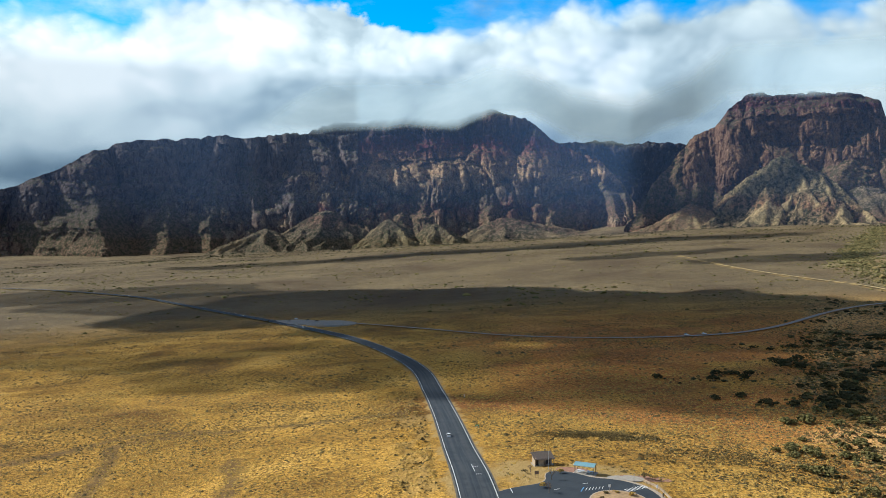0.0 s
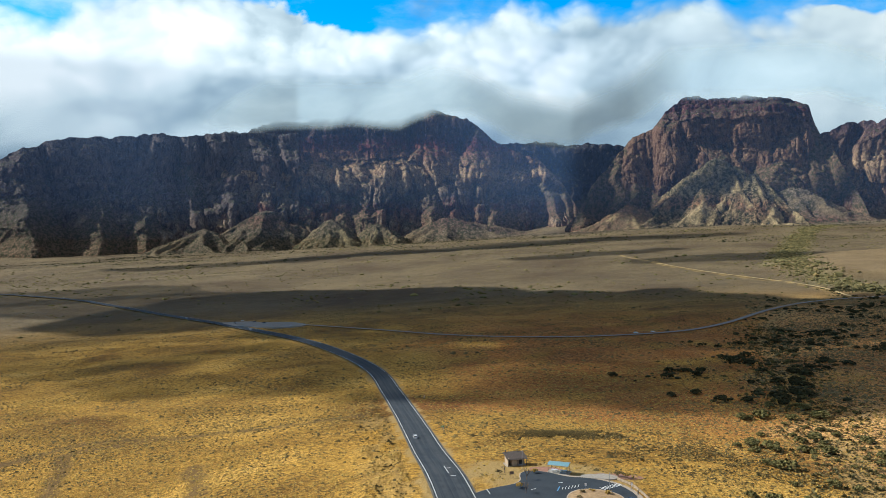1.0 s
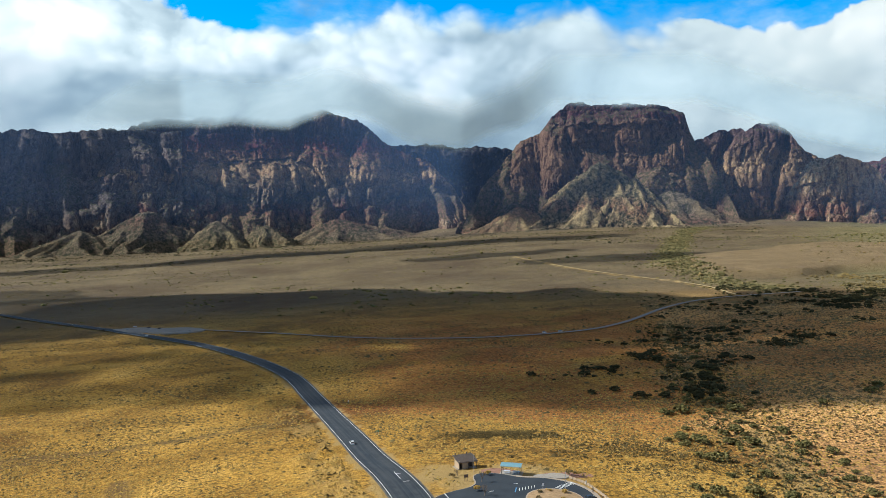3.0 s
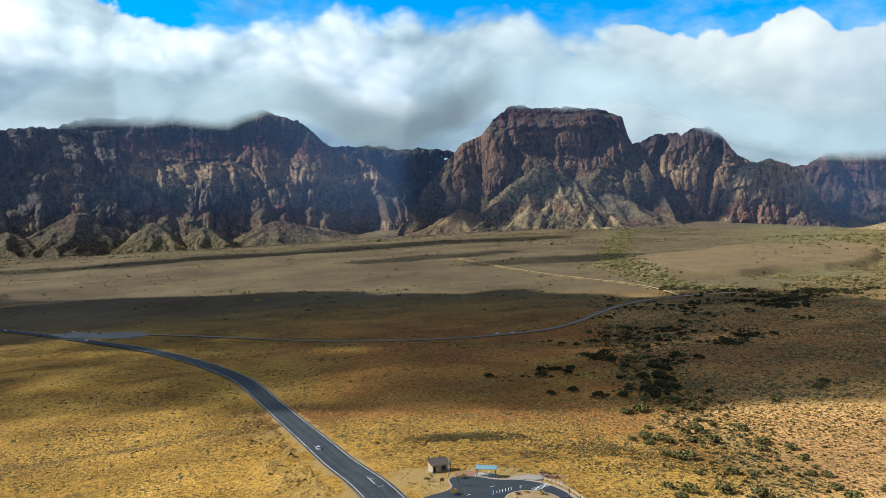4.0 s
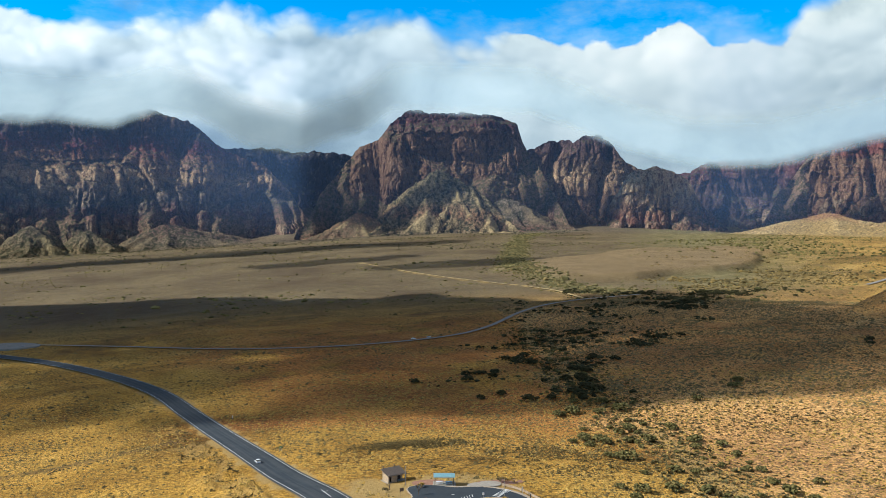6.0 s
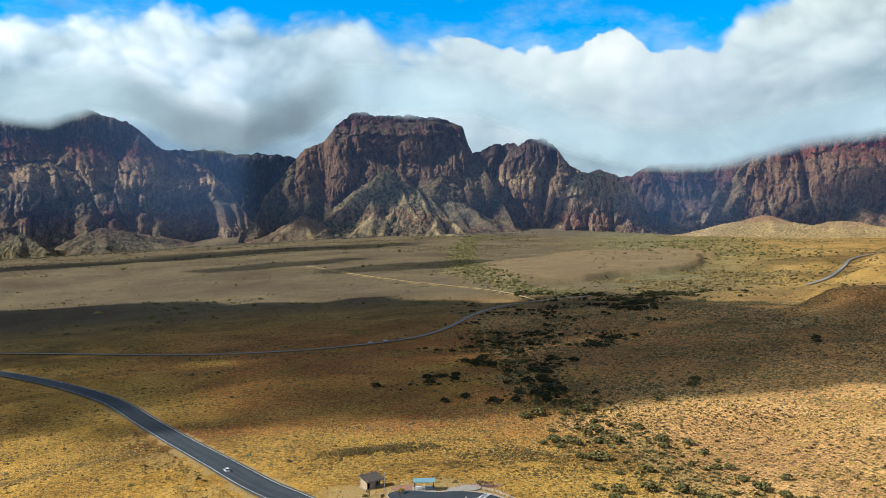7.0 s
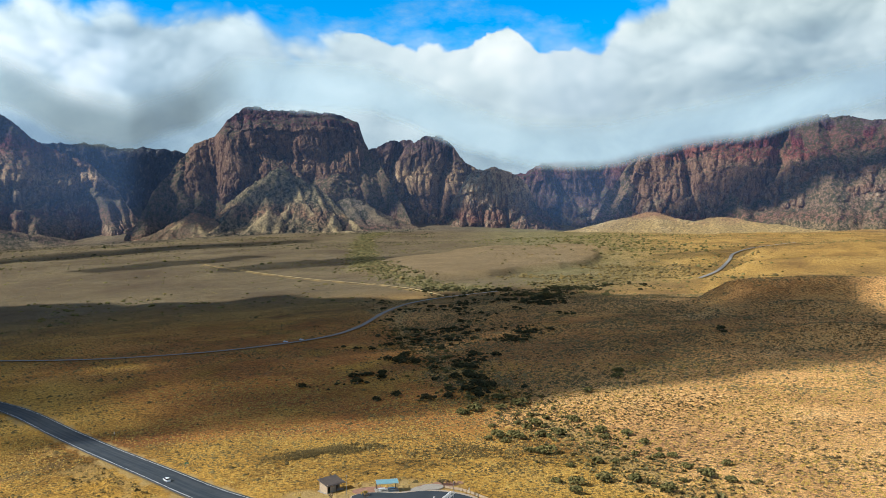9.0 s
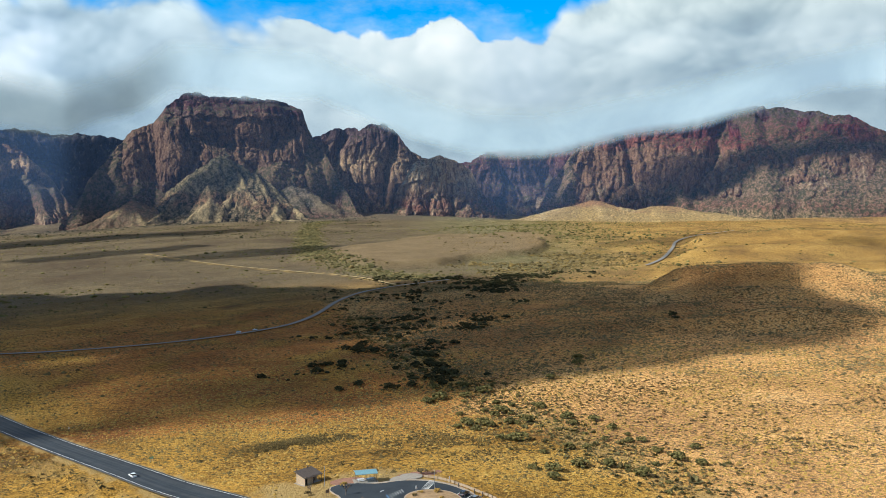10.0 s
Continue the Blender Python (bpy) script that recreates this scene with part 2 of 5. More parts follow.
def calm(x, y):
    """0 on the roads and the lot, 1 away from them."""
    k = smooth(away(x, y, ROAD), 7, 22) * smooth(away(x, y, LANE[::2]), 5, 25) * smooth(away(x, y, SPUR[::2]), 6, 40) * smooth(np.hypot(x - 33, y - 177), 26, 45)
    return k


def land(x, y):
    x, y = np.asarray(x, float), np.asarray(y, float)
    off = np.interp(y, ROAD[:140, 1], ROAD[:140, 0]) - x
    bank = smooth(off, 6.5, 10) * (1 - smooth(off, 15, 24)) * smooth(y, 120, 170) * (1 - smooth(y, 300, 345))
    return lie(x, y) + relief(x, y, calm(x, y)) + bank * 3.2 * (ridged(x / 8, y / 12, octaves=3, seed=71) - 0.55)


def link_mesh(name, verts, faces, material, parent=None, shade=True, plan=True):
    """One mesh object; verts are places of the plan, or the thing's own metres."""
    me = bpy.data.meshes.new(name)
    verts, faces = np.asarray(true_place(verts) if plan else verts, np.float32), np.asarray(faces, np.int32)
    me.vertices.add(len(verts))
    me.vertices.foreach_set("co", verts.ravel())
    k = faces.shape[1]
    me.loops.add(faces.size)
    me.loops.foreach_set("vertex_index", faces.ravel())
    me.polygons.add(len(faces))
    me.polygons.foreach_set("loop_start", np.arange(0, faces.size, k, dtype=np.int32))
    me.polygons.foreach_set("loop_total", np.full(len(faces), k, np.int32))
    me.polygons.foreach_set("use_smooth", np.full(len(faces), shade))
    me.update(calc_edges=True)
    me.materials.append(material)
    ob = new(name, me)
    if parent:
        ob.parent = parent
    return ob


def grid_faces(nu, nv, wrap=False):
    i, j = np.meshgrid(np.arange(nu if wrap else nu - 1), np.arange(nv - 1), indexing="ij")
    i2 = (i + 1) % nu
    return np.stack([i * nv + j, i2 * nv + j, i2 * nv + j + 1, i * nv + j + 1], -1).reshape(-1, 4)


def attribute(ob, name, values):
    a = ob.data.attributes.new(name, "FLOAT", "POINT")
    a.data.foreach_set("value", np.asarray(values, np.float32).ravel())


# ---- materials ----
def material(name):
    mat = bpy.data.materials.new(name)
    mat.use_nodes = True
    w = Web(mat.node_tree)
    return mat, w


def finish(w, colour, rough=0.9, normal=None, metal=0.0, spec=0.3):
    b = w.node("ShaderNodeBsdfPrincipled")
    w.put(b.inputs["Base Color"], colour)
    w.put(b.inputs["Roughness"], rough)
    w.put(b.inputs["Metallic"], metal)
    w.put(b.inputs["Specular IOR Level"], spec)
    if normal:
        w.put(b.inputs["Normal"], normal)
    w.tree.links.new(b.outputs[0], w.node("ShaderNodeOutputMaterial").inputs[0])


def place(w):
    """The place of a surface on the plan."""
    return w.v("SCALE", w.node("ShaderNodeNewGeometry").outputs["Position"], 1 / ENLARGE)


def attr(w, name):
    return w.node("ShaderNodeAttribute", attribute_name=name).outputs["Fac"]


def ground_material():
    mat, w = material("dry_grassland")
    p = place(w)
    sand, red, far, bare = attr(w, "sand"), attr(w, "red"), attr(w, "far"), attr(w, "bare")
    patch = w.noise(p, 0.018, 5.0, 0.55, 0.6)
    tuft = w.noise(p, 0.55, 5.0, 0.6)
    grain = w.noise(p, 3.2, 4.0, 0.7)
    grass = w.ramp(w.m("ADD", patch, w.m("MULTIPLY", w.m("SUBTRACT", tuft, 0.5), 0.5)),
                   [(0.28, (0.17, 0.086, 0.021)), (0.43, (0.36, 0.20, 0.04)), (0.57, (0.55, 0.315, 0.062)), (0.74, (0.69, 0.425, 0.107))])
    soil = w.ramp(w.m("ADD", tuft, w.m("MULTIPLY", w.m("SUBTRACT", patch, 0.5), 0.7)),
                  [(0.3, (0.25, 0.10, 0.03)), (0.5, (0.43, 0.185, 0.048)), (0.7, (0.56, 0.28, 0.075))])
    tan = w.ramp(w.m("ADD", tuft, w.m("MULTIPLY", w.m("SUBTRACT", patch, 0.5), 0.9)),
                 [(0.25, (0.42, 0.22, 0.09)), (0.45, (0.66, 0.365, 0.135)), (0.62, (0.78, 0.45, 0.17)), (0.8, (0.78, 0.53, 0.24))])
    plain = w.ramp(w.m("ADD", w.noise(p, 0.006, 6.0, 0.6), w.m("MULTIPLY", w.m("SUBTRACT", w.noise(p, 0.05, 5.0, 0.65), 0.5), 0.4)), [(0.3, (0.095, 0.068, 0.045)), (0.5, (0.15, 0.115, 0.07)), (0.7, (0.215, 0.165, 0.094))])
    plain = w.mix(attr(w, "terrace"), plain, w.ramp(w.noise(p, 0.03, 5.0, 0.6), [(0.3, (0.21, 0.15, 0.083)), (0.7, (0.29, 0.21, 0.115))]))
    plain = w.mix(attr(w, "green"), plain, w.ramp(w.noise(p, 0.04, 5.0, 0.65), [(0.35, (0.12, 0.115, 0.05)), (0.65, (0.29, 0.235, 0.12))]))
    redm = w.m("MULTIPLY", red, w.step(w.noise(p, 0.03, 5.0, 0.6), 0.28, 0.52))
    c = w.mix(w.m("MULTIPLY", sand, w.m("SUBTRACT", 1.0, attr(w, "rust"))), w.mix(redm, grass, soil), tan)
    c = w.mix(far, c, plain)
    tip = w.noise(p, 2.1, 3.0, 0.7)
    c = w.mix(1.0, c, w.ramp(tip, [(0.34, (0.50, 0.46, 0.42)), (0.5, (1.0, 1.0, 1.0)), (0.66, (1.4, 1.38, 1.3))]), "MULTIPLY")
    # low scrub between the grass, as dark flecks
    speck = w.noise(p, 0.8, 4.0, 0.6)
    fleck = w.m("MULTIPLY", w.step(speck, 0.51, 0.58), w.step(w.noise(p, 0.025, 4.0, 0.55), 0.3, 0.6, 0.3, 0.85))
    c = w.mix(w.m("MULTIPLY", fleck, w.m("SUBTRACT", 1.0, bare)), c, w.mix(red, w.mix(sand, (0.10, 0.065, 0.024), (0.18, 0.115, 0.062)), (0.13, 0.062, 0.024)))
    fleck2 = w.step(w.noise(p, 0.12, 5.0, 0.7), 0.56, 0.68)
    c = w.mix(w.m("MULTIPLY", w.m("MULTIPLY", fleck2, w.m("MULTIPLY", far, w.m("SUBTRACT", 1.0, attr(w, "terrace")))), 0.8), c, (0.07, 0.065, 0.035))
    c = w.mix(w.m("MULTIPLY", attr(w, "trail"), 0.85), c, (0.17, 0.105, 0.045))
    dirt = w.ramp(grain, [(0.3, (0.33, 0.21, 0.075)), (0.7, (0.50, 0.35, 0.14))])
    c = w.mix(bare, c, dirt)
    h = w.m("ADD", w.m("MULTIPLY", speck, 0.9), w.m("MULTIPLY", grain, 0.2))
    finish(w, c, 0.95, w.bump(h, 1.0, 1.6), spec=0.1)
    return mat


def rock_material(name, z0, z1, stops, scrub=(0.055, 0.06, 0.03), scrub_amount=0.9, snow=0.0, lo=0.64, far=1.33, earth=(0.42, 0.31, 0.155)):
    """Bedded sandstone: colour by height in the cliff, desert varnish, scrub on the gentle slopes."""
    mat, w = material(name)
    g = w.node("ShaderNodeNewGeometry")
    p = w.v("ADD", w.v("SCALE", w.v("SUBTRACT", g.outputs["Position"], (0, 0, PLAN_EYE * ENLARGE)), 1 / far), (0, 0, PLAN_EYE))
    x, y, z = w.split(p)
    warp = w.noise(p, 0.0045, 4.0, 0.6)
    bed = w.noise(w.v("MULTIPLY", p, (0.1, 0.1, 1.6)), 0.035, 4.0, 0.6)
    k = w.m("DIVIDE", w.m("SUBTRACT", w.m("ADD", z, w.m("ADD", w.m("MULTIPLY", w.m("SUBTRACT", warp, 0.5), 130.0), w.m("MULTIPLY", w.m("SUBTRACT", bed, 0.5), 50.0))), z0), z1 - z0)
    c = w.ramp(k, stops)
    loose = attr(w, "scree")
    c = w.mix(w.m("MULTIPLY", loose, 0.5), c, w.mix(0.5, c, (0.30, 0.215, 0.135)))
    # paler broken rock in the crags, bare earth on the rib crests
    c = w.mix(w.m("MULTIPLY", attr(w, "crag"), w.step(w.noise(p, 0.016, 4.0, 0.6), 0.42, 0.66, 0.0, 0.75)), c, (0.40, 0.30, 0.195))
    c = w.mix(w.m("MULTIPLY", attr(w, "rib"), 0.85), c, earth)
    streak = w.noise(w.v("MULTIPLY", p, (1.0, 1.0, 0.34)), 0.055, 6.0, 0.68, 0.4)
    varnish = w.m("MULTIPLY", w.step(streak, 0.53, 0.37), w.m("SUBTRACT", 1.0, loose))
    c = w.mix(varnish, c, w.mix(1.0, c, (0.34, 0.29, 0.33), "MULTIPLY"))
    fresh = w.m("MULTIPLY", w.step(streak, 0.57, 0.66, 0.0, 0.6), w.m("SUBTRACT", 1.0, w.m("MULTIPLY", loose, 0.85)))
    c = w.mix(fresh, c, w.mix(0.5, c, (0.50, 0.35, 0.21)))
    fine = w.noise(p, 0.16, 6.0, 0.75)
    c = w.mix(1.0, c, w.ramp(fine, [(0.32, (0.30, 0.30, 0.33)), (0.5, (0.9, 0.9, 0.9)), (0.68, (1.6, 1.52, 1.4))]), "MULTIPLY")
    up = w.split(g.outputs["Normal"])[2]
    slope = w.step(w.m("ADD", up, w.m("MULTIPLY", w.m("SUBTRACT", warp, 0.5), 0.3)), lo - 0.12, lo + 0.14)
    slope = w.m("MAXIMUM", slope, loose)
    speck = w.m("MULTIPLY", slope, w.step(w.noise(p, 0.075, 6.0, 0.8), 0.45, 0.56, 0.12, 1.0))
    speck = w.m("MULTIPLY", speck, w.m("SUBTRACT", 1.0, w.m("MULTIPLY", attr(w, "rib"), 0.75)))
    c = w.mix(w.m("MULTIPLY", speck, scrub_amount), c, scrub)
    if snow:
        dust = w.m("MULTIPLY", w.step(w.noise(p, 0.07, 4.0, 0.7), 0.52, 0.62), w.m("MULTIPLY", w.step(up, 0.25, 0.6), w.step(z, snow, snow + 120)))
        c = w.mix(dust, c, (0.36, 0.39, 0.42))
    finish(w, c, 0.95, w.bump(w.m("ADD", fine, streak), 1.0, 9.0), spec=0.1)
    return mat


def plain_material(name, colour, rough=0.7, metal=0.0, vary=0.25, scale=3.0, spec=0.4):
    mat, w = material(name)
    p = w.node("ShaderNodeTexCoord").outputs["Object"]
    n = w.noise(p, scale, 6.0, 0.6)
    dark = tuple(k * (1 - vary) for k in colour)
    pale = tuple(min(1.0, k * (1 + vary)) for k in colour)
    c = w.ramp(n, [(0.3, dark), (0.7, pale)])
    finish(w, c, rough, w.bump(w.noise(p, scale * 6, 3.0), 0.25, 0.02), metal, spec)
    return mat


def asphalt_material():
    mat, w = material("asphalt")
    p = place(w)
    n = w.noise(p, 0.25, 5.0, 0.6)
    g = w.noise(p, 14.0, 3.0, 0.7)
    u = attr(w, "across")
    rut = w.m("MULTIPLY", w.step(w.noise(w.xyz(w.m("MULTIPLY", u, 1.3), w.m("MULTIPLY", w.split(p)[1], 0.02), 0.0), 1.0, 4.0, 0.6), 0.42, 0.62), 0.5)
    c = w.ramp(w.m("ADD", w.m("MULTIPLY", n, 0.5), w.m("MULTIPLY", g, 0.5)), [(0.3, (0.022, 0.030, 0.040)), (0.7, (0.052, 0.062, 0.074))])
    worn = w.m("MULTIPLY", w.step(w.m("ABSOLUTE", w.m("SUBTRACT", w.m("ABSOLUTE", u), 1.75)), 0.75, 0.2), w.step(n, 0.3, 0.6, 0.25, 0.6))
    c = w.mix(w.m("MAXIMUM", rut, worn), c, (0.08, 0.083, 0.087))
    c = w.mix(w.step(w.m("ADD", w.m("ABSOLUTE", u), w.m("MULTIPLY", w.m("SUBTRACT", n, 0.5), 0.8)), 4.25, 4.7, 0.0, 0.75), c, (0.20, 0.165, 0.115))
    finish(w, c, 0.9, w.bump(g, 0.3, 0.02), spec=0.15)
    return mat


GROUND = ground_material()
ASPHALT = asphalt_material()
WORN = plain_material("worn_asphalt", (0.27, 0.25, 0.225), 0.9, vary=0.2, scale=0.3, spec=0.1)
PAINT = plain_material("road_paint", (0.72, 0.72, 0.70), 0.6, vary=0.15)

# ---- ground ----
def build_ground():
    az = np.radians(np.concatenate([np.arange(-44, 80, 0.2), np.arange(80, 316, 4.0)]))
    r = np.concatenate([[0.5, 20, 45, 70], 90 * 1.0095 ** np.arange(0, 425)])
    r = r[r < 4700]
    a, b = np.meshgrid(az, r, indexing="ij")
    x, y = b * np.sin(a) - 30, b * np.cos(a) + 5
    z = land(x, y)
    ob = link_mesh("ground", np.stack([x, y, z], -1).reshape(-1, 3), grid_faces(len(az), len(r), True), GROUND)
    tagged(ob, "dry yellow grass plain with red sandy soil and low scrub", "ground", kind="structure")
    side = (x - 104) * 0.93 - (y - 183) * 0.37 + 14 * fbm(x / 40, y / 40, seed=21)
    rr = np.hypot(x, y)
    attribute(ob, "sand", smooth(side, -18, 12) * (1 - smooth(rr, 560, 800) * 0.85))
    hill = 0.5 * np.exp(-((x - 455) / 75) ** 2 - ((y - 355) / 60) ** 2)
    slope = 0.6 * smooth(y + 8 * fbm(x / 25, y / 25, seed=85), 262, 300) * (1 - smooth(y, 470, 600)) * smooth(x, 115, 170) * (1 - smooth(x, 330, 420))
    attribute(ob, "rust", np.maximum(hill, slope))
    attribute(ob, "red", (1 - smooth(rr, 520, 760)) * smooth(x + 18 * fbm(x / 60, y / 60, seed=23), -25, 50) * np.maximum(smooth(y + 0.55 * x + 14 * fbm(x / 30, y / 30, seed=24), 288, 318), 0.95 * np.exp(-((x - 106) / 34) ** 2 - ((y - 258) / 52) ** 2)))
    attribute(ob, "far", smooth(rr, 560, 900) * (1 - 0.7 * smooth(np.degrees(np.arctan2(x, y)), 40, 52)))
    verge = 1 - smooth(away(x, y, ROAD) + 1.6 * fbm(x / 5, y / 5, seed=25), 4.9, 6.0)
    lot = 1 - smooth(np.hypot(x - 33, (y - 177)) + 5 * fbm(x / 8, y / 8, seed=26), 13, 20)
    lot = np.maximum(lot, 1 - smooth(np.hypot((x - 19) / 1.2, y - 189) + 4 * fbm(x / 6, y / 6, seed=28), 4, 10))
    path = 1 - smooth(away(x, y, TRACK) + 1.5 * fbm(x / 14, y / 14, seed=27), 1.5, 5)
    bed = (1 - smooth(away(x, y, WASH) + 3 * fbm(x / 12, y / 12, seed=29), 1.0, 5.5)) * 0.7
    trail = np.zeros(x.shape)
    for line in TRAILS:
        trail = np.maximum(trail, 1 - smooth(away(x, y, line) + 1.2 * fbm(x / 4, y / 4, seed=41), 1.1, 4.2))
    attribute(ob, "trail", trail)
    mesa = terrace(x, y)
    attribute(ob, "terrace", mesa)
    attribute(ob, "green", np.maximum(1 - smooth(away(x, y, GREEN_WASH) + 16 * fbm(x / 60, y / 60, seed=84), 8, 36), smooth(np.degrees(np.arctan2(x, y)), 34, 40) * (1 - smooth(np.degrees(np.arctan2(x, y)), 50, 56)) * smooth(rr, 760, 900)) * (1 - mesa))
    off = np.interp(y, ROAD[:140, 1], ROAD[:140, 0]) - x
    cut = smooth(off, 6, 9) * (1 - smooth(off, 14, 22)) * smooth(y, 120, 170) * (1 - smooth(y, 300, 345)) * smooth(fbm(x / 6, y / 9, octaves=3, seed=72), -0.2, 0.5)
    bed = np.maximum(bed, 0.45 * cut)
    attribute(ob, "bare", np.maximum(np.maximum(verge, lot), np.maximum(path, bed)))


build_ground()


# ---- roads ----
def ribbon(name, line, offset, width, lift, mat, parent=None, bed=10.4):
    """A strip of constant width that follows a line on the ground."""
    way = np.gradient(line, axis=0)
    way /= np.linalg.norm(way, axis=1)[:, None]
    side = np.stack([way[:, 1], -way[:, 0]], 1)
    u = np.linspace(-width / 2, width / 2, 5) + offset
    xy = line[:, None, :] + side[:, None, :] * u[None, :, None]
    b = line[:, None, :] + side[:, None, :] * (np.linspace(-0.5, 0.5, 5) * bed)[None, :, None]
    zc = np.max(lie(b[..., 0], b[..., 1]), axis=1)[:, None] + lift(np.hypot(*line.T))[:, None] + 0 * u
    top = np.concatenate([xy, zc[..., None]], -1)
    faces = grid_faces(len(line), len(u))[:, ::-1]
    ob = link_mesh(name, top.reshape(-1, 3), faces, mat, parent)
    attribute(ob, "across", np.broadcast_to(u, xy.shape[:2]))
    return ob


def lift_by(base):
    return lambda r: base + 0.0011 * np.maximum(r - 250, 0)


road = tagged(ribbon("road", ROAD, 0, 9.6, lift_by(0.12), ASPHALT), "dark grey asphalt highway with white edge lines", "road", kind="structure")
for off in (-3.95, 3.95):
    ribbon("edge_line", ROAD, off, 0.15, lift_by(0.15), PAINT, road)
lane = tagged(ribbon("road", LANE, 0, 3.7, lift_by(0.12), WORN), "narrow grey asphalt road across the dry plain", "road", kind="structure")
spur_road = tagged(ribbon("road", SPUR, 0, 4.6, lift_by(0.12), WORN), "grey asphalt road climbing towards the canyon", "road", kind="structure")
for k, a in enumerate(range(38, 56, 2)):
    if a < 52:
        ribbon("lane_dash", ROAD[a : a + 2], 0.1, 0.16, lift_by(0.15), PAINT, road)

# ---- mountains ----
def pillars(u, v, seed):
    """Blocks of jointed rock: rounded faces, sharp clefts between them, some standing proud. About 0 to 1."""
    iu, iv = np.floor(u), np.floor(v)
    first, second, proud = np.full(u.shape, 9.0), np.full(u.shape, 9.0), np.zeros(u.shape)
    for a in (-1, 0, 1):
        for b in (-1, 0, 1):
            cu, cv = iu + a, iv + b
            d = np.hypot(cu + lattice(cu, cv, cu * 0, seed) - u, cv + lattice(cu, cv, cu * 0 + 1, seed) - v)
            near = d < first
            second = np.where(near, first, np.minimum(second, d))
            proud = np.where(near, lattice(cu, cv, cu * 0 + 2, seed), proud)
            first = np.where(near, d, first)
    return smooth(second - first, 0.0, 0.28) * (0.75 - 0.45 * first**2) + 0.45 * proud


def cliff(name, label, az, base, run, top, mat, nu, nv, seed, spur=160.0, talus=0.3, more=0.0, rough=1.0, crest=14.0, kind_of="mountain"):
    """A sandstone mountain: scree aprons climbing between its spurs, broken crags, then stepped cliffs of jointed pillars up to an uneven crest.
    az, base, run, top: knots of azimuth in degrees, distance of the foot, depth up to the crest, height of the crest."""
    a = np.linspace(az[0], az[-1], nu)
    rad = np.radians(a)[:, None]
    d0, dr, zt = (np.interp(a, az, k)[:, None] for k in (base, run, top))
    s = rad * d0.mean()
    zt = zt + crest * (fbm(s / 70, 0.3, octaves=3, seed=seed + 40) + 0.35 * (pillars(s / 34 + 0.6 * fbm(s / 50, 0.1, seed=seed + 42), s * 0 + 0.5, seed + 41) - 0.55))
    t = np.linspace(0, 1, nv)[None, :]
    zf = lie(d0 * np.sin(rad), d0 * np.cos(rad)) - 45
    high = np.maximum(zt - zf, 20)
    z = zf + high * t
    sw = s + 22 * fbm(s / 260, z / 260, octaves=3, seed=seed + 60) + 0.14 * (z - zf) * fbm(s / 420, 0.1, octaves=2, seed=seed + 61)
    th = np.interp(a, az, talus)[:, None] if hasattr(talus, "__len__") else 0 * s + talus
    low = np.clip(0.55 * th * (1 + 0.5 * fbm(s / 130, 0.7, octaves=3, seed=seed + 3)), 0.04, 0.8)
    wall = smooth(t + 0.12 * fbm(s / 150, 0.2, octaves=2, seed=seed + 6), low + 0.12 + more, low + 0.22 + more)
    crag = 1 - wall
    # beds: hard ones stand steep, soft ones lie back as ledges
    lay = fbm(z / 62 + 0.5 * fbm(s / 380, 0, seed=seed + 20), s / 900, octaves=2, seed=seed + 21)
    w = crag * 0.6 + wall * (0.28 + 1.3 * smooth(lay, 0.2, 0.55))
    back = np.cumsum(w, axis=1)
    back = back / back[:, -1:]
    fade = 1 - 0.6 * smooth(t, 0.88, 1.0)
    much = 0.35 + 0.9 * smooth(fbm(s / 190, z / 150, octaves=3, seed=seed + 70), -0.6, 0.6)
    spurs = spur * 2.0 * (ridged(sw / 330, z / 2200, octaves=2, seed=seed) - 0.6) * (1 - t) ** 0.6
    ribs = spur * 0.4 * (ridged((sw + 0.5 * z * fbm(s / 500, 0.8, octaves=2, seed=seed + 62)) / 120, z / 190, octaves=3, seed=seed + 30, gain=0.55) - 0.62) * (1 - 0.6 * t)
    # every bed has joints of its own
    bed = np.floor((z + 26 * fbm(s / 240, 0.4, octaves=2, seed=seed + 22)) / 88)
    shift = lattice(bed, bed * 0, bed * 0, seed + 9)
    course = (z + 14 * fbm(s / 120, 0.9, octaves=3, seed=seed + 23)) / 47
    ledges = 15 * (course - np.floor(course) - 0.5) * (0.4 + 1.2 * lattice(np.floor(course), bed * 0, bed * 0, seed + 24))
    pil = 120 * (pillars(sw / 230, z / 480, seed + 8) - 0.6) + 36 * (pillars(sw / 98 + 1.3 * shift, z / 420, seed + 5) - 0.55) + 17 * (pillars(sw / 43 + 7.3 * shift, z / 190, seed + 7) - 0.55)
    blocks = much * (11 * (pillars(sw / 19 + 3.1 * shift, z / 62, seed + 11) - 0.55) + 6 * (pillars(sw / 9, z / 21, seed + 13) - 0.55))
    knobs = 62 * (pillars(sw / 74, z / 150, seed + 35) - 0.5) + much * (22 * (pillars(sw / 30, z / 58, seed + 36) - 0.5) + 10 * (pillars(sw / 13, z / 22, seed + 37) - 0.5))
    stones = 2.2 * fbm(s / 7, z / 7, octaves=2, seed=seed + 15)
    out = spurs + ribs + rough * fade * (wall * (pil + blocks + ledges + 22 * (shift - 0.5)) + crag * (knobs + 0.6 * ledges)) + stones
    rr = d0 + dr * (0.25 + 0.75 * back) - out
    # scree: half cones and spurs with sharp crests that lean on the wall, their flanks gullied
    fans = s + 26 * fbm(s / 60, z / 50, octaves=3, seed=seed + 31)
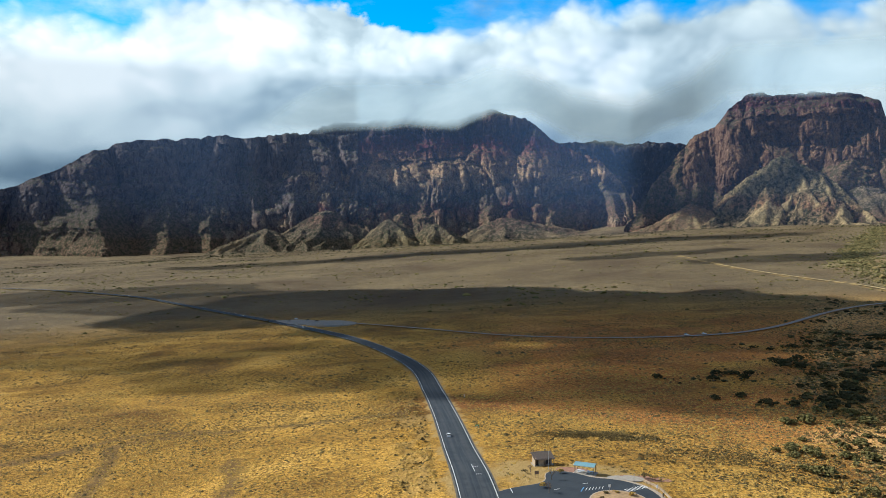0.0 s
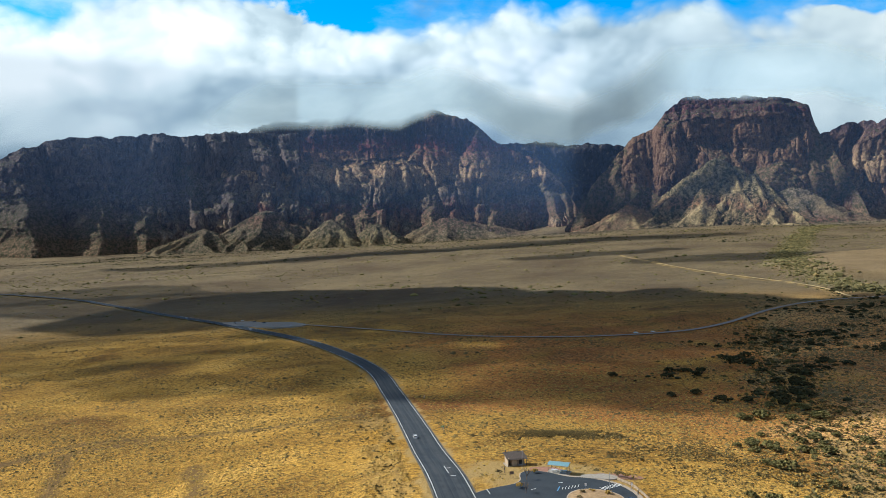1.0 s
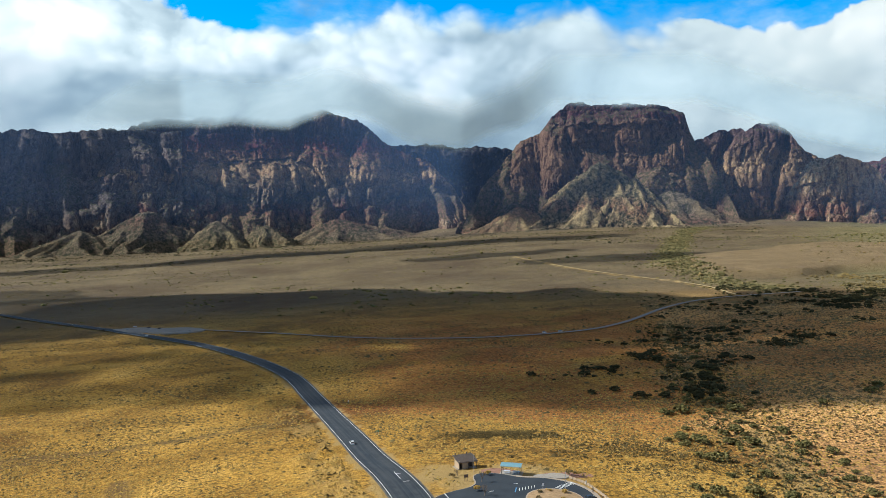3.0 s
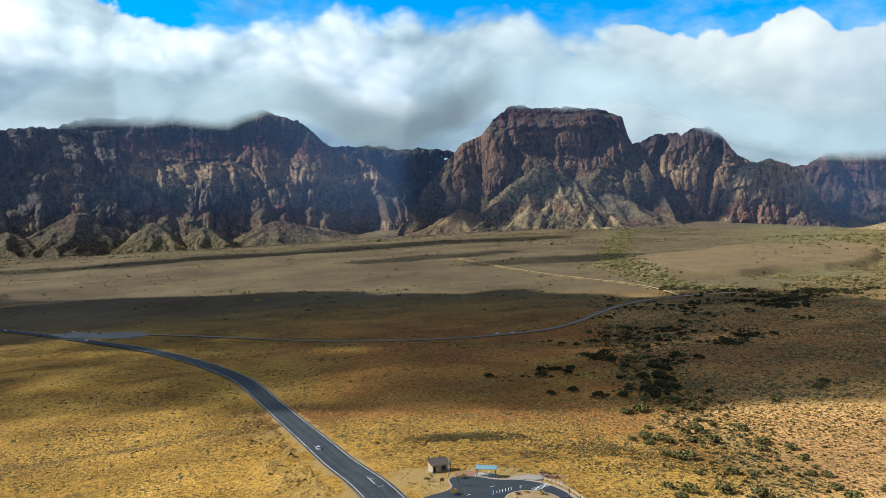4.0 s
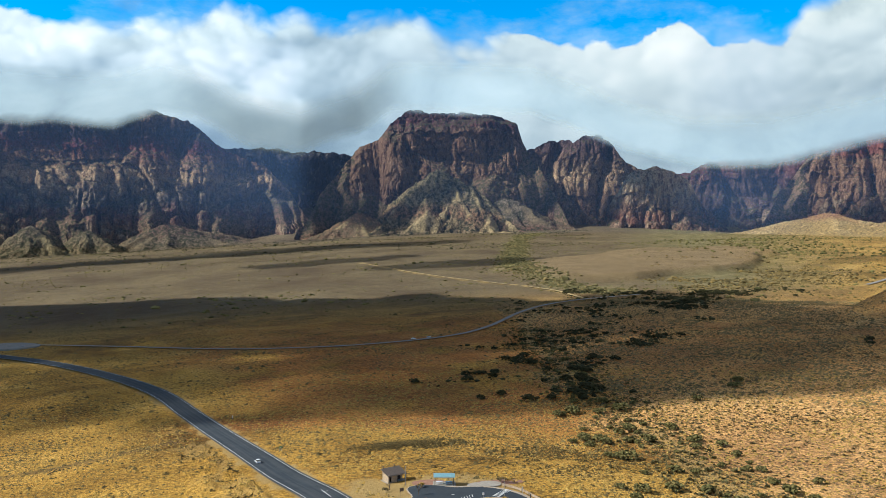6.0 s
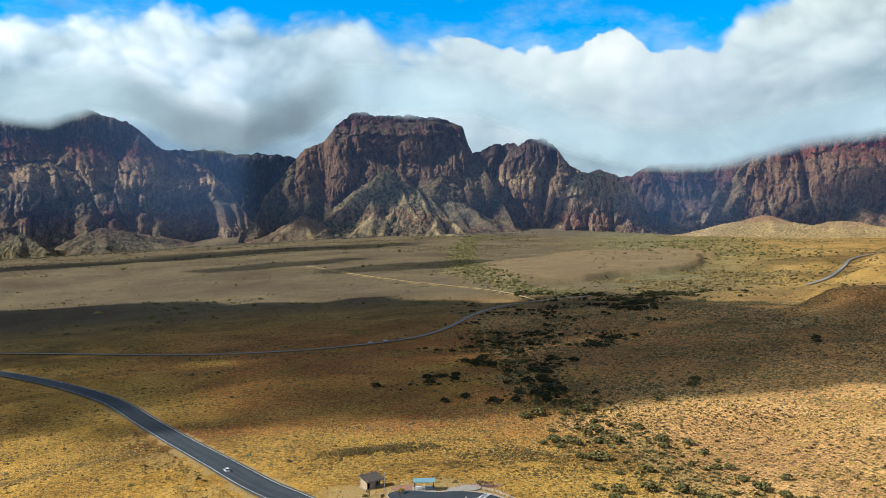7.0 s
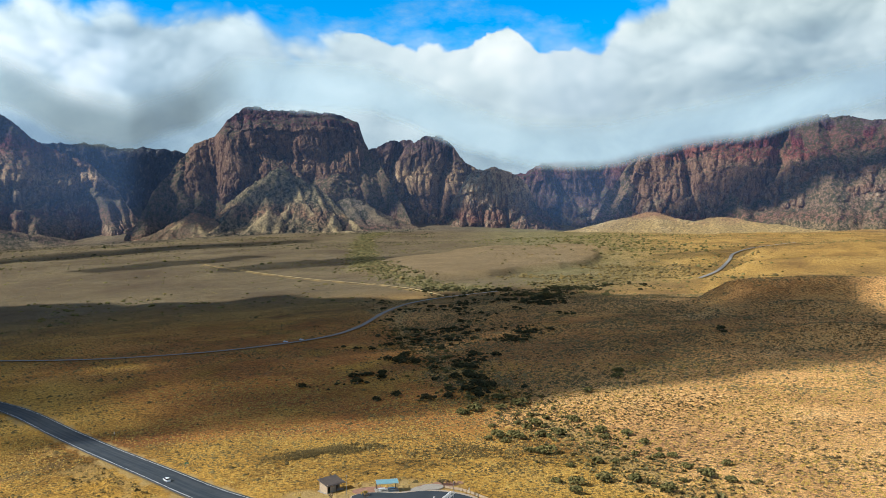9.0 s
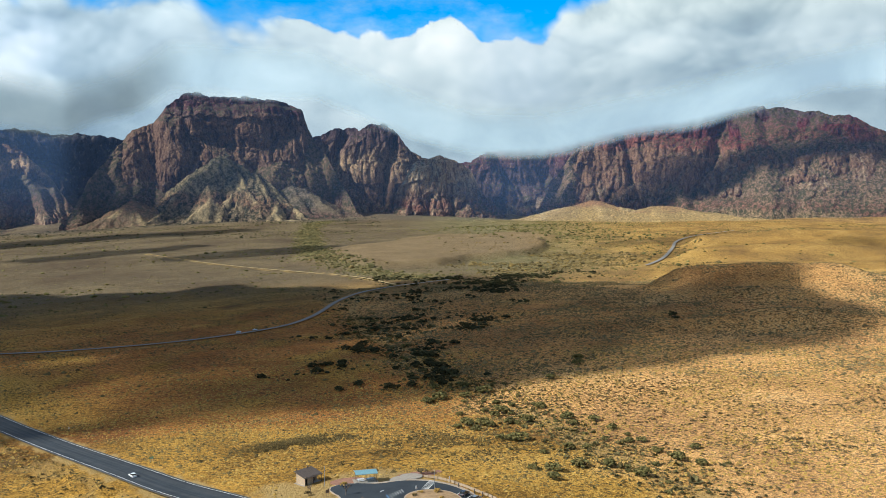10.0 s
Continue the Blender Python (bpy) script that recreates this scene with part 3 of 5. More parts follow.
    gully = 58 * (ridged(fans / 95, z / 150, octaves=3, seed=seed + 33, gain=0.6) - 0.6) + 24 * (ridged(fans / 30, z / 45, octaves=2, seed=seed + 34) - 0.6)
    front = np.full(rr.shape, 1e9)
    rng = np.random.default_rng(seed)
    for gap, tall in ((230, 1.15), (120, 0.7), (60, 0.4)):
        for c in np.arange(s[0, 0], s[-1, 0], gap):
            at = c + rng.uniform(-0.4, 0.4) * gap
            i = int(np.clip((at - s[0, 0]) / (s[-1, 0] - s[0, 0]) * (nu - 1), 0, nu - 1))
            apex = float(np.clip(th[i, 0] * tall * rng.uniform(0.65, 1.35), 0.03, 0.9))
            flank, lean, fall = rng.uniform(1.2, 2.4), rng.uniform(-0.4, 0.4), rng.uniform(1.3, 2.1)
            flank *= 1 - 0.6 * smooth(th[i, 0], 0.38, 0.6)
            top_at = rr[i, int(apex * (nv - 1))] + 8
            down = zf[i, 0] + high[i, 0] * apex - z
            bend = at + lean * down + 18 * value_noise(down / 70, at, seed=seed + 38)
            front = np.minimum(front, top_at - fall * down + flank * np.sqrt((s - bend) ** 2 + 60) + (flank * 0.5) * np.abs(s - bend) * smooth(down, 0, -30))
    front = front - gully
    scree = smooth(rr - front + 5 * fbm(s / 14, z / 14, octaves=2, seed=seed + 4), -4, 9)
    rr = np.minimum(rr, front - 2 * stones)
    crag = crag * (1 - scree)
    wall = wall * (1 - scree)
    zz = z + rough * (crag + wall) * fade * 6 * fbm(s / 20, z / 18, octaves=2, seed=seed + 50)
    rows_r = np.concatenate([rr, rr[:, -1:] + 60, rr[:, -1:] + 160], 1)
    rows_z = np.concatenate([zz, zz[:, -1:] - 15, zz[:, -1:] - 260], 1)
    x, y = rows_r * np.sin(rad), rows_r * np.cos(rad)
    ob = link_mesh(name, np.stack([x, y, rows_z], -1).reshape(-1, 3), grid_faces(nu, nv + 2)[:, ::-1], mat)
    attribute(ob, "scree", np.concatenate([scree, scree[:, -1:] * 0, scree[:, -1:] * 0], 1))
    attribute(ob, "crag", np.concatenate([crag, crag[:, -1:] * 0, crag[:, -1:] * 0], 1))
    return tagged(ob, label, kind_of)


def foothill(label, az, r, wide, deep, high, mat, seed, n=80, sharp=1.25, ribs=2.6):
    """A scree hill with gullied flanks and bare rib crests, wide across the view and deep along it."""
    rad = math.radians(az)
    n = n * 3 // 2
    u, v = np.meshgrid(np.linspace(-1.5, 1.5, n), np.linspace(-1.5, 1.5, n), indexing="ij")
    phi, rho = np.arctan2(u, -v), np.hypot(u, v)
    rng = np.random.default_rng(seed)
    at = np.arange(-math.pi, math.pi, 2.1 / ribs)
    at = at + rng.uniform(-0.3, 0.3, len(at)) * 2.1 / ribs
    long = rng.uniform(0.7, 1.15, len(at))
    bent = phi + 0.22 * fbm(u * 2.2, v * 2.2, octaves=3, seed=seed + 5)
    gap = np.abs((bent[..., None] - at + math.pi) % (2 * math.pi) - math.pi)
    rib = np.max(long * np.exp(-gap * ribs / 0.95), axis=-1)
    small = ridged(bent * 5.5 + seed, rho * 1.5, octaves=3, seed=seed, gain=0.6) - 0.6
    rho = rho * (1.46 - 0.56 * rib) - 0.2 * small * smooth(rho, 0.1, 0.6) + 0.03 * fbm(u * 6, v * 6, octaves=3, seed=seed + 9)
    hgt = high * np.sign(1 - rho) * np.abs(1 - rho) ** sharp - 0.05 * high * smooth(rho, 0.1, 0.0)
    x = r * math.sin(rad) + u * wide * math.cos(rad) + v * deep * math.sin(rad)
    y = r * math.cos(rad) - u * wide * math.sin(rad) + v * deep * math.cos(rad)
    z = lie(x, y) + np.where(rho < 1, hgt, -18 * (rho - 1)) - 1 + 0.02 * high * fbm(u * 18, v * 18, octaves=3, seed=seed + 2)
    ob = link_mesh("foothill", np.stack([x, y, z], -1).reshape(-1, 3), grid_faces(n, n), mat)
    attribute(ob, "rib", smooth(rib + 0.9 * small + 0.5 * fbm(u * 4, v * 4, octaves=3, seed=seed + 11), 0.72, 1.1) * smooth(rho, 0.12, 0.4))
    attribute(ob, "scree", 0 * rho + 1)
    return tagged(ob, label, "hill", "foothills")


CREAM, TAN, BROWN, RED, CRIMSON, PURPLE, GREY = ((0.46, 0.315, 0.18), (0.27, 0.16, 0.10), (0.135, 0.083, 0.07), (0.30, 0.09, 0.065), (0.165, 0.045, 0.05), (0.09, 0.06, 0.075), (0.12, 0.10, 0.10))
ROCK_L = rock_material("grey_sandstone", -100, 520, [(0.0, TAN), (0.16, (0.17, 0.115, 0.085)), (0.3, (0.15, 0.12, 0.11)), (0.45, (0.2, 0.165, 0.155)), (0.6, (0.17, 0.125, 0.115)), (0.8, (0.2, 0.165, 0.155)), (1.0, GREY)], snow=430, far=1.17)
ROCK_B = rock_material("banded_sandstone", -100, 680, [(0.0, GREY), (0.2, TAN), (0.28, (0.185, 0.085, 0.072)), (0.34, GREY), (0.5, CREAM), (0.58, TAN), (0.68, CRIMSON), (0.76, PURPLE), (0.86, BROWN), (1.0, BROWN)], far=1.17)
ROCK_A = rock_material("tan_sandstone", 30, 580, [(0.0, (0.25, 0.09, 0.065)), (0.06, TAN), (0.14, BROWN), (0.3, (0.21, 0.125, 0.083)), (0.45, (0.23, 0.14, 0.09)), (0.66, (0.22, 0.13, 0.085)), (0.74, BROWN), (0.78, (0.11, 0.045, 0.05)), (0.9, (0.075, 0.05, 0.058))])
ROCK_T = rock_material("purple_sandstone", 60, 450, [(0.0, TAN), (0.25, TAN), (0.5, CREAM), (0.7, BROWN), (0.85, PURPLE), (1.0, BROWN)])
# canyon wall: the neighbouring rock's colours, darkened to hold its shade
ROCK_D = rock_material("shade_toned_canyon_rock", 60, 450, [(0.0, BROWN), (0.4, (0.10, 0.065, 0.062)), (0.7, CRIMSON), (1.0, PURPLE)])
ROCK_K = rock_material("cream_sandstone", 60, 310, [(0.0, TAN), (0.12, (0.27, 0.12, 0.08)), (0.24, TAN), (0.5, (0.50, 0.37, 0.23)), (1.0, (0.56, 0.43, 0.28))])
# far mountain: the cloud's shade is mixed into these near-black rock colours
ROCK_V = rock_material("shade_toned_snowy_rock", 0, 500, [(0.0, (0.07, 0.05, 0.05)), (0.5, (0.055, 0.042, 0.05)), (1.0, (0.06, 0.055, 0.06))], snow=350)
ROCK_R = rock_material("red_capped_sandstone", 20, 500, [(0.0, (0.50, 0.36, 0.16)), (0.09, TAN), (0.13, (0.27, 0.11, 0.078)), (0.19, TAN), (0.5, TAN), (0.58, TAN), (0.64, (0.26, 0.09, 0.068)), (0.74, CRIMSON), (0.84, PURPLE), (1.0, BROWN)])
SCREE = rock_material("pale_scree", 0, 340, [(0.0, (0.19, 0.14, 0.09)), (0.2, (0.27, 0.19, 0.105)), (0.3, (0.36, 0.17, 0.09)), (0.42, (0.33, 0.25, 0.13)), (0.65, (0.23, 0.19, 0.115)), (1.0, (0.16, 0.145, 0.10))], (0.038, 0.042, 0.024), 0.95, lo=0.66, earth=(0.52, 0.39, 0.2))
DUNE = rock_material("grassy_scree", -100, 100, [(0.0, (0.22, 0.165, 0.095)), (0.4, (0.27, 0.20, 0.11)), (0.7, (0.21, 0.16, 0.105)), (1.0, GREY)], (0.07, 0.07, 0.037), 0.92, lo=0.55, earth=(0.30, 0.235, 0.125))
GREYSCREE = rock_material("grey_scrub_scree", -100, 260, [(0.0, (0.20, 0.15, 0.095)), (0.3, (0.19, 0.145, 0.105)), (0.45, (0.22, 0.10, 0.075)), (0.55, (0.22, 0.17, 0.125)), (0.8, (0.27, 0.21, 0.15)), (1.0, GREY)], (0.055, 0.056, 0.033), 0.95, lo=0.55, earth=(0.24, 0.18, 0.105))
REDSCREE = rock_material("red_scree", 40, 200, [(0.0, TAN), (0.3, (0.36, 0.17, 0.09)), (0.5, RED), (0.75, TAN), (1.0, GREY)], (0.10, 0.10, 0.055), 0.7, lo=0.4)

cliff("mountain", "grey sandstone escarpment with fluted cliffs under cloud", (-34, -29, -26.4, -24.5, -22, -20, -15.7, -11, -6), (4060, 3980, 3920, 3880, 3820, 3780, 3690, 3600, 3540),
      (620, 640, 660, 680, 720, 740, 780, 800, 800), (124, 212, 278, 355, 464, 477, 493, 510, 520), ROCK_L, 420, 180, 100, spur=190, talus=(0.5, 0.5, 0.48, 0.42, 0.34, 0.3, 0.3, 0.3, 0.3), more=0.05, rough=1.15)
cliff("mountain", "broad banded sandstone mountain with a red belt and cloud-wrapped summit", (-19, -16, -13, -11.6, -10.4, -9.4, -7.3, -0.5, 2, 3.4, 4.6, 6.2, 7.6, 8.9, 10.9, 12.4, 14),
      (3620,) * 17, (380, 580, 740, 840, 880, 900, 920, 920, 920, 920, 920, 920, 890, 870, 820, 700, 580), (-85, 0, 110, 250, 450, 530, 605, 640, 655, 680, 640, 605, 500, 450, 383, 242, 60), ROCK_B, 680, 250, 200, spur=230, talus=0.36, more=0.16, rough=1.2)
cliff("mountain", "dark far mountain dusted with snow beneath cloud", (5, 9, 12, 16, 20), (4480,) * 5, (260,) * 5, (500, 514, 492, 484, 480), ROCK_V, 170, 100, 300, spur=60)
cliff("mountain", "flat-topped tan sandstone mountain with a dark red cap", (12.6, 13.4, 14.3, 16, 17.2, 18.5, 19.4, 20.4, 22.6, 24, 27.5, 28.3, 28.9, 30.3, 32),
      (2680,) * 15, (270, 480, 600, 720, 780, 800, 810, 820, 820, 820, 820, 800, 780, 620, 400), (20, 75, 165, 300, 400, 442, 512, 552, 560, 556, 538, 500, 395, 240, 60), ROCK_A, 560, 250, 400, spur=130,
      talus=(0.1, 0.12, 0.15, 0.2, 0.24, 0.3, 0.34, 0.4, 0.5, 0.46, 0.28, 0.24, 0.22, 0.2, 0.2))
cliff("mountain", "twin-headed purple sandstone peak", (27, 29.1, 30.3, 31.8, 32.2, 33.2, 34, 34.9, 35.7, 36.4, 38, 40), (3080,) * 12, (360,) * 12, (330, 393, 421, 420, 404, 442, 452, 416, 346, 317, 250, 120), ROCK_T, 330, 190, 500, spur=80, talus=0.22)
cliff("rock_outcrop", "pale jointed sandstone knob on a red scree slope", (33.6, 34.5, 36.2, 36.7, 37.8, 38.8, 39.9, 40.8, 42.5), (2930,) * 9, (200,) * 9, (60, 130, 272, 288, 300, 275, 243, 150, 50), ROCK_K, 240, 170, 600, spur=45, talus=0.42, kind_of="rock")
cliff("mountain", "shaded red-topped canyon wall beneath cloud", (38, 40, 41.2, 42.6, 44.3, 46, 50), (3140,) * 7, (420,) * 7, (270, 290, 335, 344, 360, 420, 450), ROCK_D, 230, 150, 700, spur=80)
cliff("mountain", "long red-capped sandstone mountain above a yellow foot slope", (43.6, 44.6, 46.4, 47.4, 49.3, 51.2, 54.2, 58, 61, 62.4, 64.4, 66, 67.2, 72, 80), (2760,) * 15,
      (200, 340, 520, 600, 680, 700, 700, 700, 700, 700, 700, 700, 700, 700, 700), (45, 77, 257, 329, 410, 478, 500, 505, 495, 473, 444, 406, 375, 300, 200), ROCK_R, 640, 215, 800, spur=170, talus=(0.1, 0.15, 0.2, 0.22, 0.26, 0.3, 0.3, 0.4, 0.62, 0.68, 0.72, 0.75, 0.75, 0.75, 0.75), rough=1.35)

foothill("tall pale scree ridge at the mountain's foot", 22.6, 2960, 345, 430, 240, SCREE, 1, 150, 1.12, 3.6)
foothill("pale ribbed scree hill with red soil", 24.8, 2900, 170, 380, 175, SCREE, 4, 120, 1.05, 2.4)
foothill("low scree hill covered in scrub", 27.4, 2920, 230, 330, 120, GREYSCREE, 6)
foothill("low red scree hill", 17.0, 2850, 200, 240, 90, REDSCREE, 8)
foothill("grassy dune-like hill below the cliffs", -3.8, 3480, 230, 220, 150, DUNE, 11, 90, 1.1, 1.6)
foothill("grassy dune-like hill below the cliffs", -0.6, 3480, 170, 200, 120, DUNE, 13, 90, 0.9, 1.6)

YELLOWSCREE = rock_material("yellow_scree", 0, 170, [(0.0, (0.52, 0.36, 0.13)), (0.45, (0.58, 0.39, 0.135)), (0.6, (0.46, 0.22, 0.10)), (1.0, TAN)], (0.22, 0.17, 0.08), 0.3, lo=0.9, earth=(0.56, 0.40, 0.18))
foothill("long grey scree spur under the banded cliffs", -8.2, 3740, 420, 430, 215, GREYSCREE, 53, 110)
foothill("low gullied scree rib under the banded cliffs", -12.4, 3680, 330, 380, 120, GREYSCREE, 56, 84)
foothill("dark scrub-covered scree rib under the banded cliffs", 4.2, 3720, 380, 380, 130, GREYSCREE, 59, 84)

foothill("bright yellow sandy foot slope", 48.6, 2740, 330, 300, 85, YELLOWSCREE, 23, 84)
foothill("bright yellow sandy foot slope", 53.2, 2740, 360, 280, 65, YELLOWSCREE, 25, 84)

# ---- clouds ----
def cloud_material(name, thin=0.0):
    mat, w = material(name)
    b = w.node("ShaderNodeBsdfDiffuse")
    b.inputs[0].default_value = (0.92, 0.93, 0.94, 1)
    t = w.node("ShaderNodeBsdfTransparent")
    m = w.node("ShaderNodeMixShader")
    w.put(m.inputs[0], w.m("ADD", thin, w.m("MULTIPLY", w.noise(place(w), 0.006, 3.0), 0.2)))
    w.tree.links.new(b.outputs[0], m.inputs[1])
    w.tree.links.new(t.outputs[0], m.inputs[2])
    w.tree.links.new(m.outputs[0], w.node("ShaderNodeOutputMaterial").inputs[0])
    return mat


CLOUD, DENSE_CLOUD, THIN_CLOUD, VEIL_CLOUD = cloud_material("cloud", 0.40), cloud_material("dense_cloud", 0.08), cloud_material("thin_cloud", 0.68), cloud_material("veil_cloud", 0.50)


def ball(n=18):
    """Unit sphere as a grid of n by 2n."""
    a, b = np.meshgrid(np.linspace(0, math.pi, n), np.linspace(0, 2 * math.pi, 2 * n, endpoint=False), indexing="ij")
    return np.stack([np.sin(a) * np.cos(b), np.sin(a) * np.sin(b), np.cos(a)], -1)


def cloud(label, puffs, height, mat, seed):
    """A cumulus of flattened puffs, drifting sunward of the ground places it shades."""
    whole = new("cloud")
    for k, (gx, gy, rx, ry) in enumerate(puffs):
        p = ball()
        n = 1 + 0.22 * fbm(p[..., 0] * 2 + k * 7, p[..., 1] * 2, p[..., 2] * 2, octaves=4, seed=seed + k)
        foot = true_place((gx, gy, float(lie(gx, gy))))
        k_ = math.hypot(foot[0], foot[1]) / math.hypot(gx, gy)
        q = p * n[..., None] * np.array([rx, ry, 0.25 * min(rx, ry)]) * k_
        q = q + foot + np.array(SUN_WAY * (height * ENLARGE / SUN_WAY.z))
        link_mesh("puff", np.swapaxes(q, 0, 1).reshape(-1, 3), grid_faces(2 * 18, 18, True), mat, whole, plan=False)
    return tagged(whole, label, "cloud", "drifting clouds")


cloud("long grey-based cumulus drifting over the plain", [(-110, 840, 230, 200), (100, 690, 210, 170), (220, 570, 190, 150)], 900, DENSE_CLOUD, 900)
cloud("grey cumulus drifting over the wash and the sandy slope", [(270, 440, 190, 130), (300, 318, 165, 95), (180, 322, 120, 60), (375, 290, 85, 65), (410, 470, 110, 90), (420, 600, 70, 90), (455, 350, 95, 50)], 900, CLOUD, 905)
cloud("ragged cumulus drifting over the grassland", [(-70, 450, 120, 85), (35, 385, 90, 78), (66, 326, 46, 38), (-185, 560, 130, 100), (20, 470, 110, 70), (105, 372, 50, 60)], 900, VEIL_CLOUD, 930)
cloud("broken cumulus drifting over the far bend of the road", [(-500, 1130, 230, 120), (-300, 980, 200, 130)], 900, VEIL_CLOUD, 903)
cloud("thin wisps of cumulus over the yellow field", [(-240, 470, 90, 55), (-330, 640, 150, 60), (-150, 395, 70, 30)], 900, THIN_CLOUD, 935)
cloud("flat cumulus drifting over the far plain", [(320, 1880, 400, 80), (-250, 1800, 440, 75), (640, 1860, 260, 75), (60, 1830, 400, 75)], 1650, CLOUD, 955)
cloud("small scattered cumulus over the yellow dunes", [(1170, 800, 260, 100), (1000, 520, 130, 45), (590, 372, 60, 40), (880, 640, 120, 40)], 1000, THIN_CLOUD, 985)
cloud("small flat cumulus over the upper plain", [(360, 1400, 170, 70), (520, 1180, 170, 60)], 1000, CLOUD, 980)


def mist_material():
    mat, w = material("summit_mist")
    p = place(w)
    c = attr(w, "cover")
    n = w.noise(p, 0.0036, 7.0, 0.55, 0.4)
    soft = w.noise(p, 0.0012, 3.0, 0.5)
    f = w.m("ADD", c, w.m("ADD", w.m("MULTIPLY", w.m("SUBTRACT", n, 0.5), 2.0), w.m("MULTIPLY", w.m("SUBTRACT", soft, 0.5), 2.0)))
    dense = w.m("MULTIPLY", w.step(f, 0.0, 2.0), attr(w, "reach"))
    # below the cloud a thin blue-coloured film imitates the haze of distance
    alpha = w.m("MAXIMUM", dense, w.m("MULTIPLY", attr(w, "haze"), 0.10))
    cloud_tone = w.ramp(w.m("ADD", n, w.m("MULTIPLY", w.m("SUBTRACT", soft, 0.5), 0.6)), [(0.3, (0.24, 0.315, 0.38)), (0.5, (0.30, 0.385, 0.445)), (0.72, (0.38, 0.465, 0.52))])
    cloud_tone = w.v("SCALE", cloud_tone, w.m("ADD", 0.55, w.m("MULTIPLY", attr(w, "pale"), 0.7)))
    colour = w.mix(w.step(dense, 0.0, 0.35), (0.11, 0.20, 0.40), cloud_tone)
    # for billows turning every way, the normal is bent sunward to look sunlit throughout
    d = w.node("ShaderNodeBsdfDiffuse")
    w.put(d.inputs[0], colour)
    side = w.node("ShaderNodeNewGeometry").outputs["Normal"]
    w.put(d.inputs["Normal"], w.v("NORMALIZE", w.v("ADD", w.v("SCALE", side, 0.25), tuple(SUN_WAY))))
    m = w.node("ShaderNodeMixShader")
    w.put(m.inputs[0], alpha)
    w.tree.links.new(w.node("ShaderNodeBsdfTransparent").outputs[0], m.inputs[1])
    w.tree.links.new(d.outputs[0], m.inputs[2])
    w.tree.links.new(m.outputs[0], w.node("ShaderNodeOutputMaterial").inputs[0])
    return mat


def build_mist():
    """Cloud hanging on the summits: a sheet leaning towards the mountains, thin haze below, dense above an uneven lower edge."""
    a = np.linspace(-46, 88, 460)
    az = (-46, -28, -20, -11, -9, -5, 1, 3.5, 6, 9, 13, 17, 19.5, 22, 27, 29, 32, 36, 40, 45, 49, 53, 57, 62, 66, 88)
    low = np.interp(a, az, (0.098, 0.097, 0.095, 0.098, 0.100, 0.104, 0.106, 0.124, 0.120, 0.092, 0.080, 0.105, 0.136, 0.136, 0.135, 0.134, 0.114, 0.086, 0.066, 0.063, 0.078, 0.090, 0.104, 0.122, 0.132, 0.132))
    z = np.linspace(-140, 860, 130)
    A, Zs = np.meshgrid(np.radians(a), z, indexing="ij")
    r = 2360.0 + np.interp(a, (-46, -6, 13, 16), (2.0, 2.0, 1.05, 1.0))[:, None] * np.maximum(Zs, 0)
    E = (Zs - 58) / r
    values = {"cover": (E - low[:, None]) / 0.011}
    # sunlit and shaded stretches of the cloud, set in its colour by azimuth
    pale = np.interp(a, (-46, -22, -15, -5, 4, 9, 17, 21, 30, 38, 46, 60), (1.4, 1.4, 1.4, 0.75, 0.6, 0.15, 0.15, 1.1, 0.65, 0.55, 0.5, 0.5))
    values["pale"] = pale[:, None] + 0 * E
    values["reach"] = smooth(a, -15, -8)[:, None] * (1 - smooth(E - low[:, None], np.interp(a, (-14, -8, 46, 52), (0.008, 0.035, 0.035, 0.035))[:, None], np.interp(a, (-14, -8, 46, 52), (0.03, 0.085, 0.085, 0.08))[:, None]))
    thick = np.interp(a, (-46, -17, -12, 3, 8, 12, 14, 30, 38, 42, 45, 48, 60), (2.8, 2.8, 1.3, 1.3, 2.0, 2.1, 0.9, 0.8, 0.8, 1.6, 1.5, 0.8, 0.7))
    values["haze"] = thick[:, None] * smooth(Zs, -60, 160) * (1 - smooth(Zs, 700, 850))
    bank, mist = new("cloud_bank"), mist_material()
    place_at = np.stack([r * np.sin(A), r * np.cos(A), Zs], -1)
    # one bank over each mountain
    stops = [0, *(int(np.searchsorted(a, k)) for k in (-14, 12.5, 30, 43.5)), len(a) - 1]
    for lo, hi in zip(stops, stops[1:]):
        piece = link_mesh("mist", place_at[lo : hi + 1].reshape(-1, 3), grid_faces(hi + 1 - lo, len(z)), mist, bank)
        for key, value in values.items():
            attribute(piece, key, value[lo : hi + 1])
    tagged(bank, "soft white cloud bank and blue haze on the mountain tops", "cloud")


build_mist()

# ---- building blocks ----
def part(name, bm, mat, parent=None, label=""):
    me = bpy.data.meshes.new(name)
    bm.normal_update()
    bm.to_mesh(me)
    bm.free()
    me.materials.append(mat)
    ob = new(name, me)
    if parent:
        ob.parent = parent
    if label:
        ob["label"] = label
    return ob


def box(sx, sy, sz, at=(0, 0, 0), turn=(0, 0, 0), bevel=0.0):
    """A box standing on the height at[2], with its edges taken off."""
    bm = bmesh.new()
    bmesh.ops.create_cube(bm, size=1.0, matrix=Matrix.Translation(at) @ pose(0, 0, 0, *turn) @ Matrix.Translation((0, 0, sz / 2)) @ Matrix.Diagonal((sx, sy, sz, 1)))
    if bevel:
        bmesh.ops.bevel(bm, geom=bm.edges[:], offset=bevel, segments=2, affect="EDGES")
    return bm


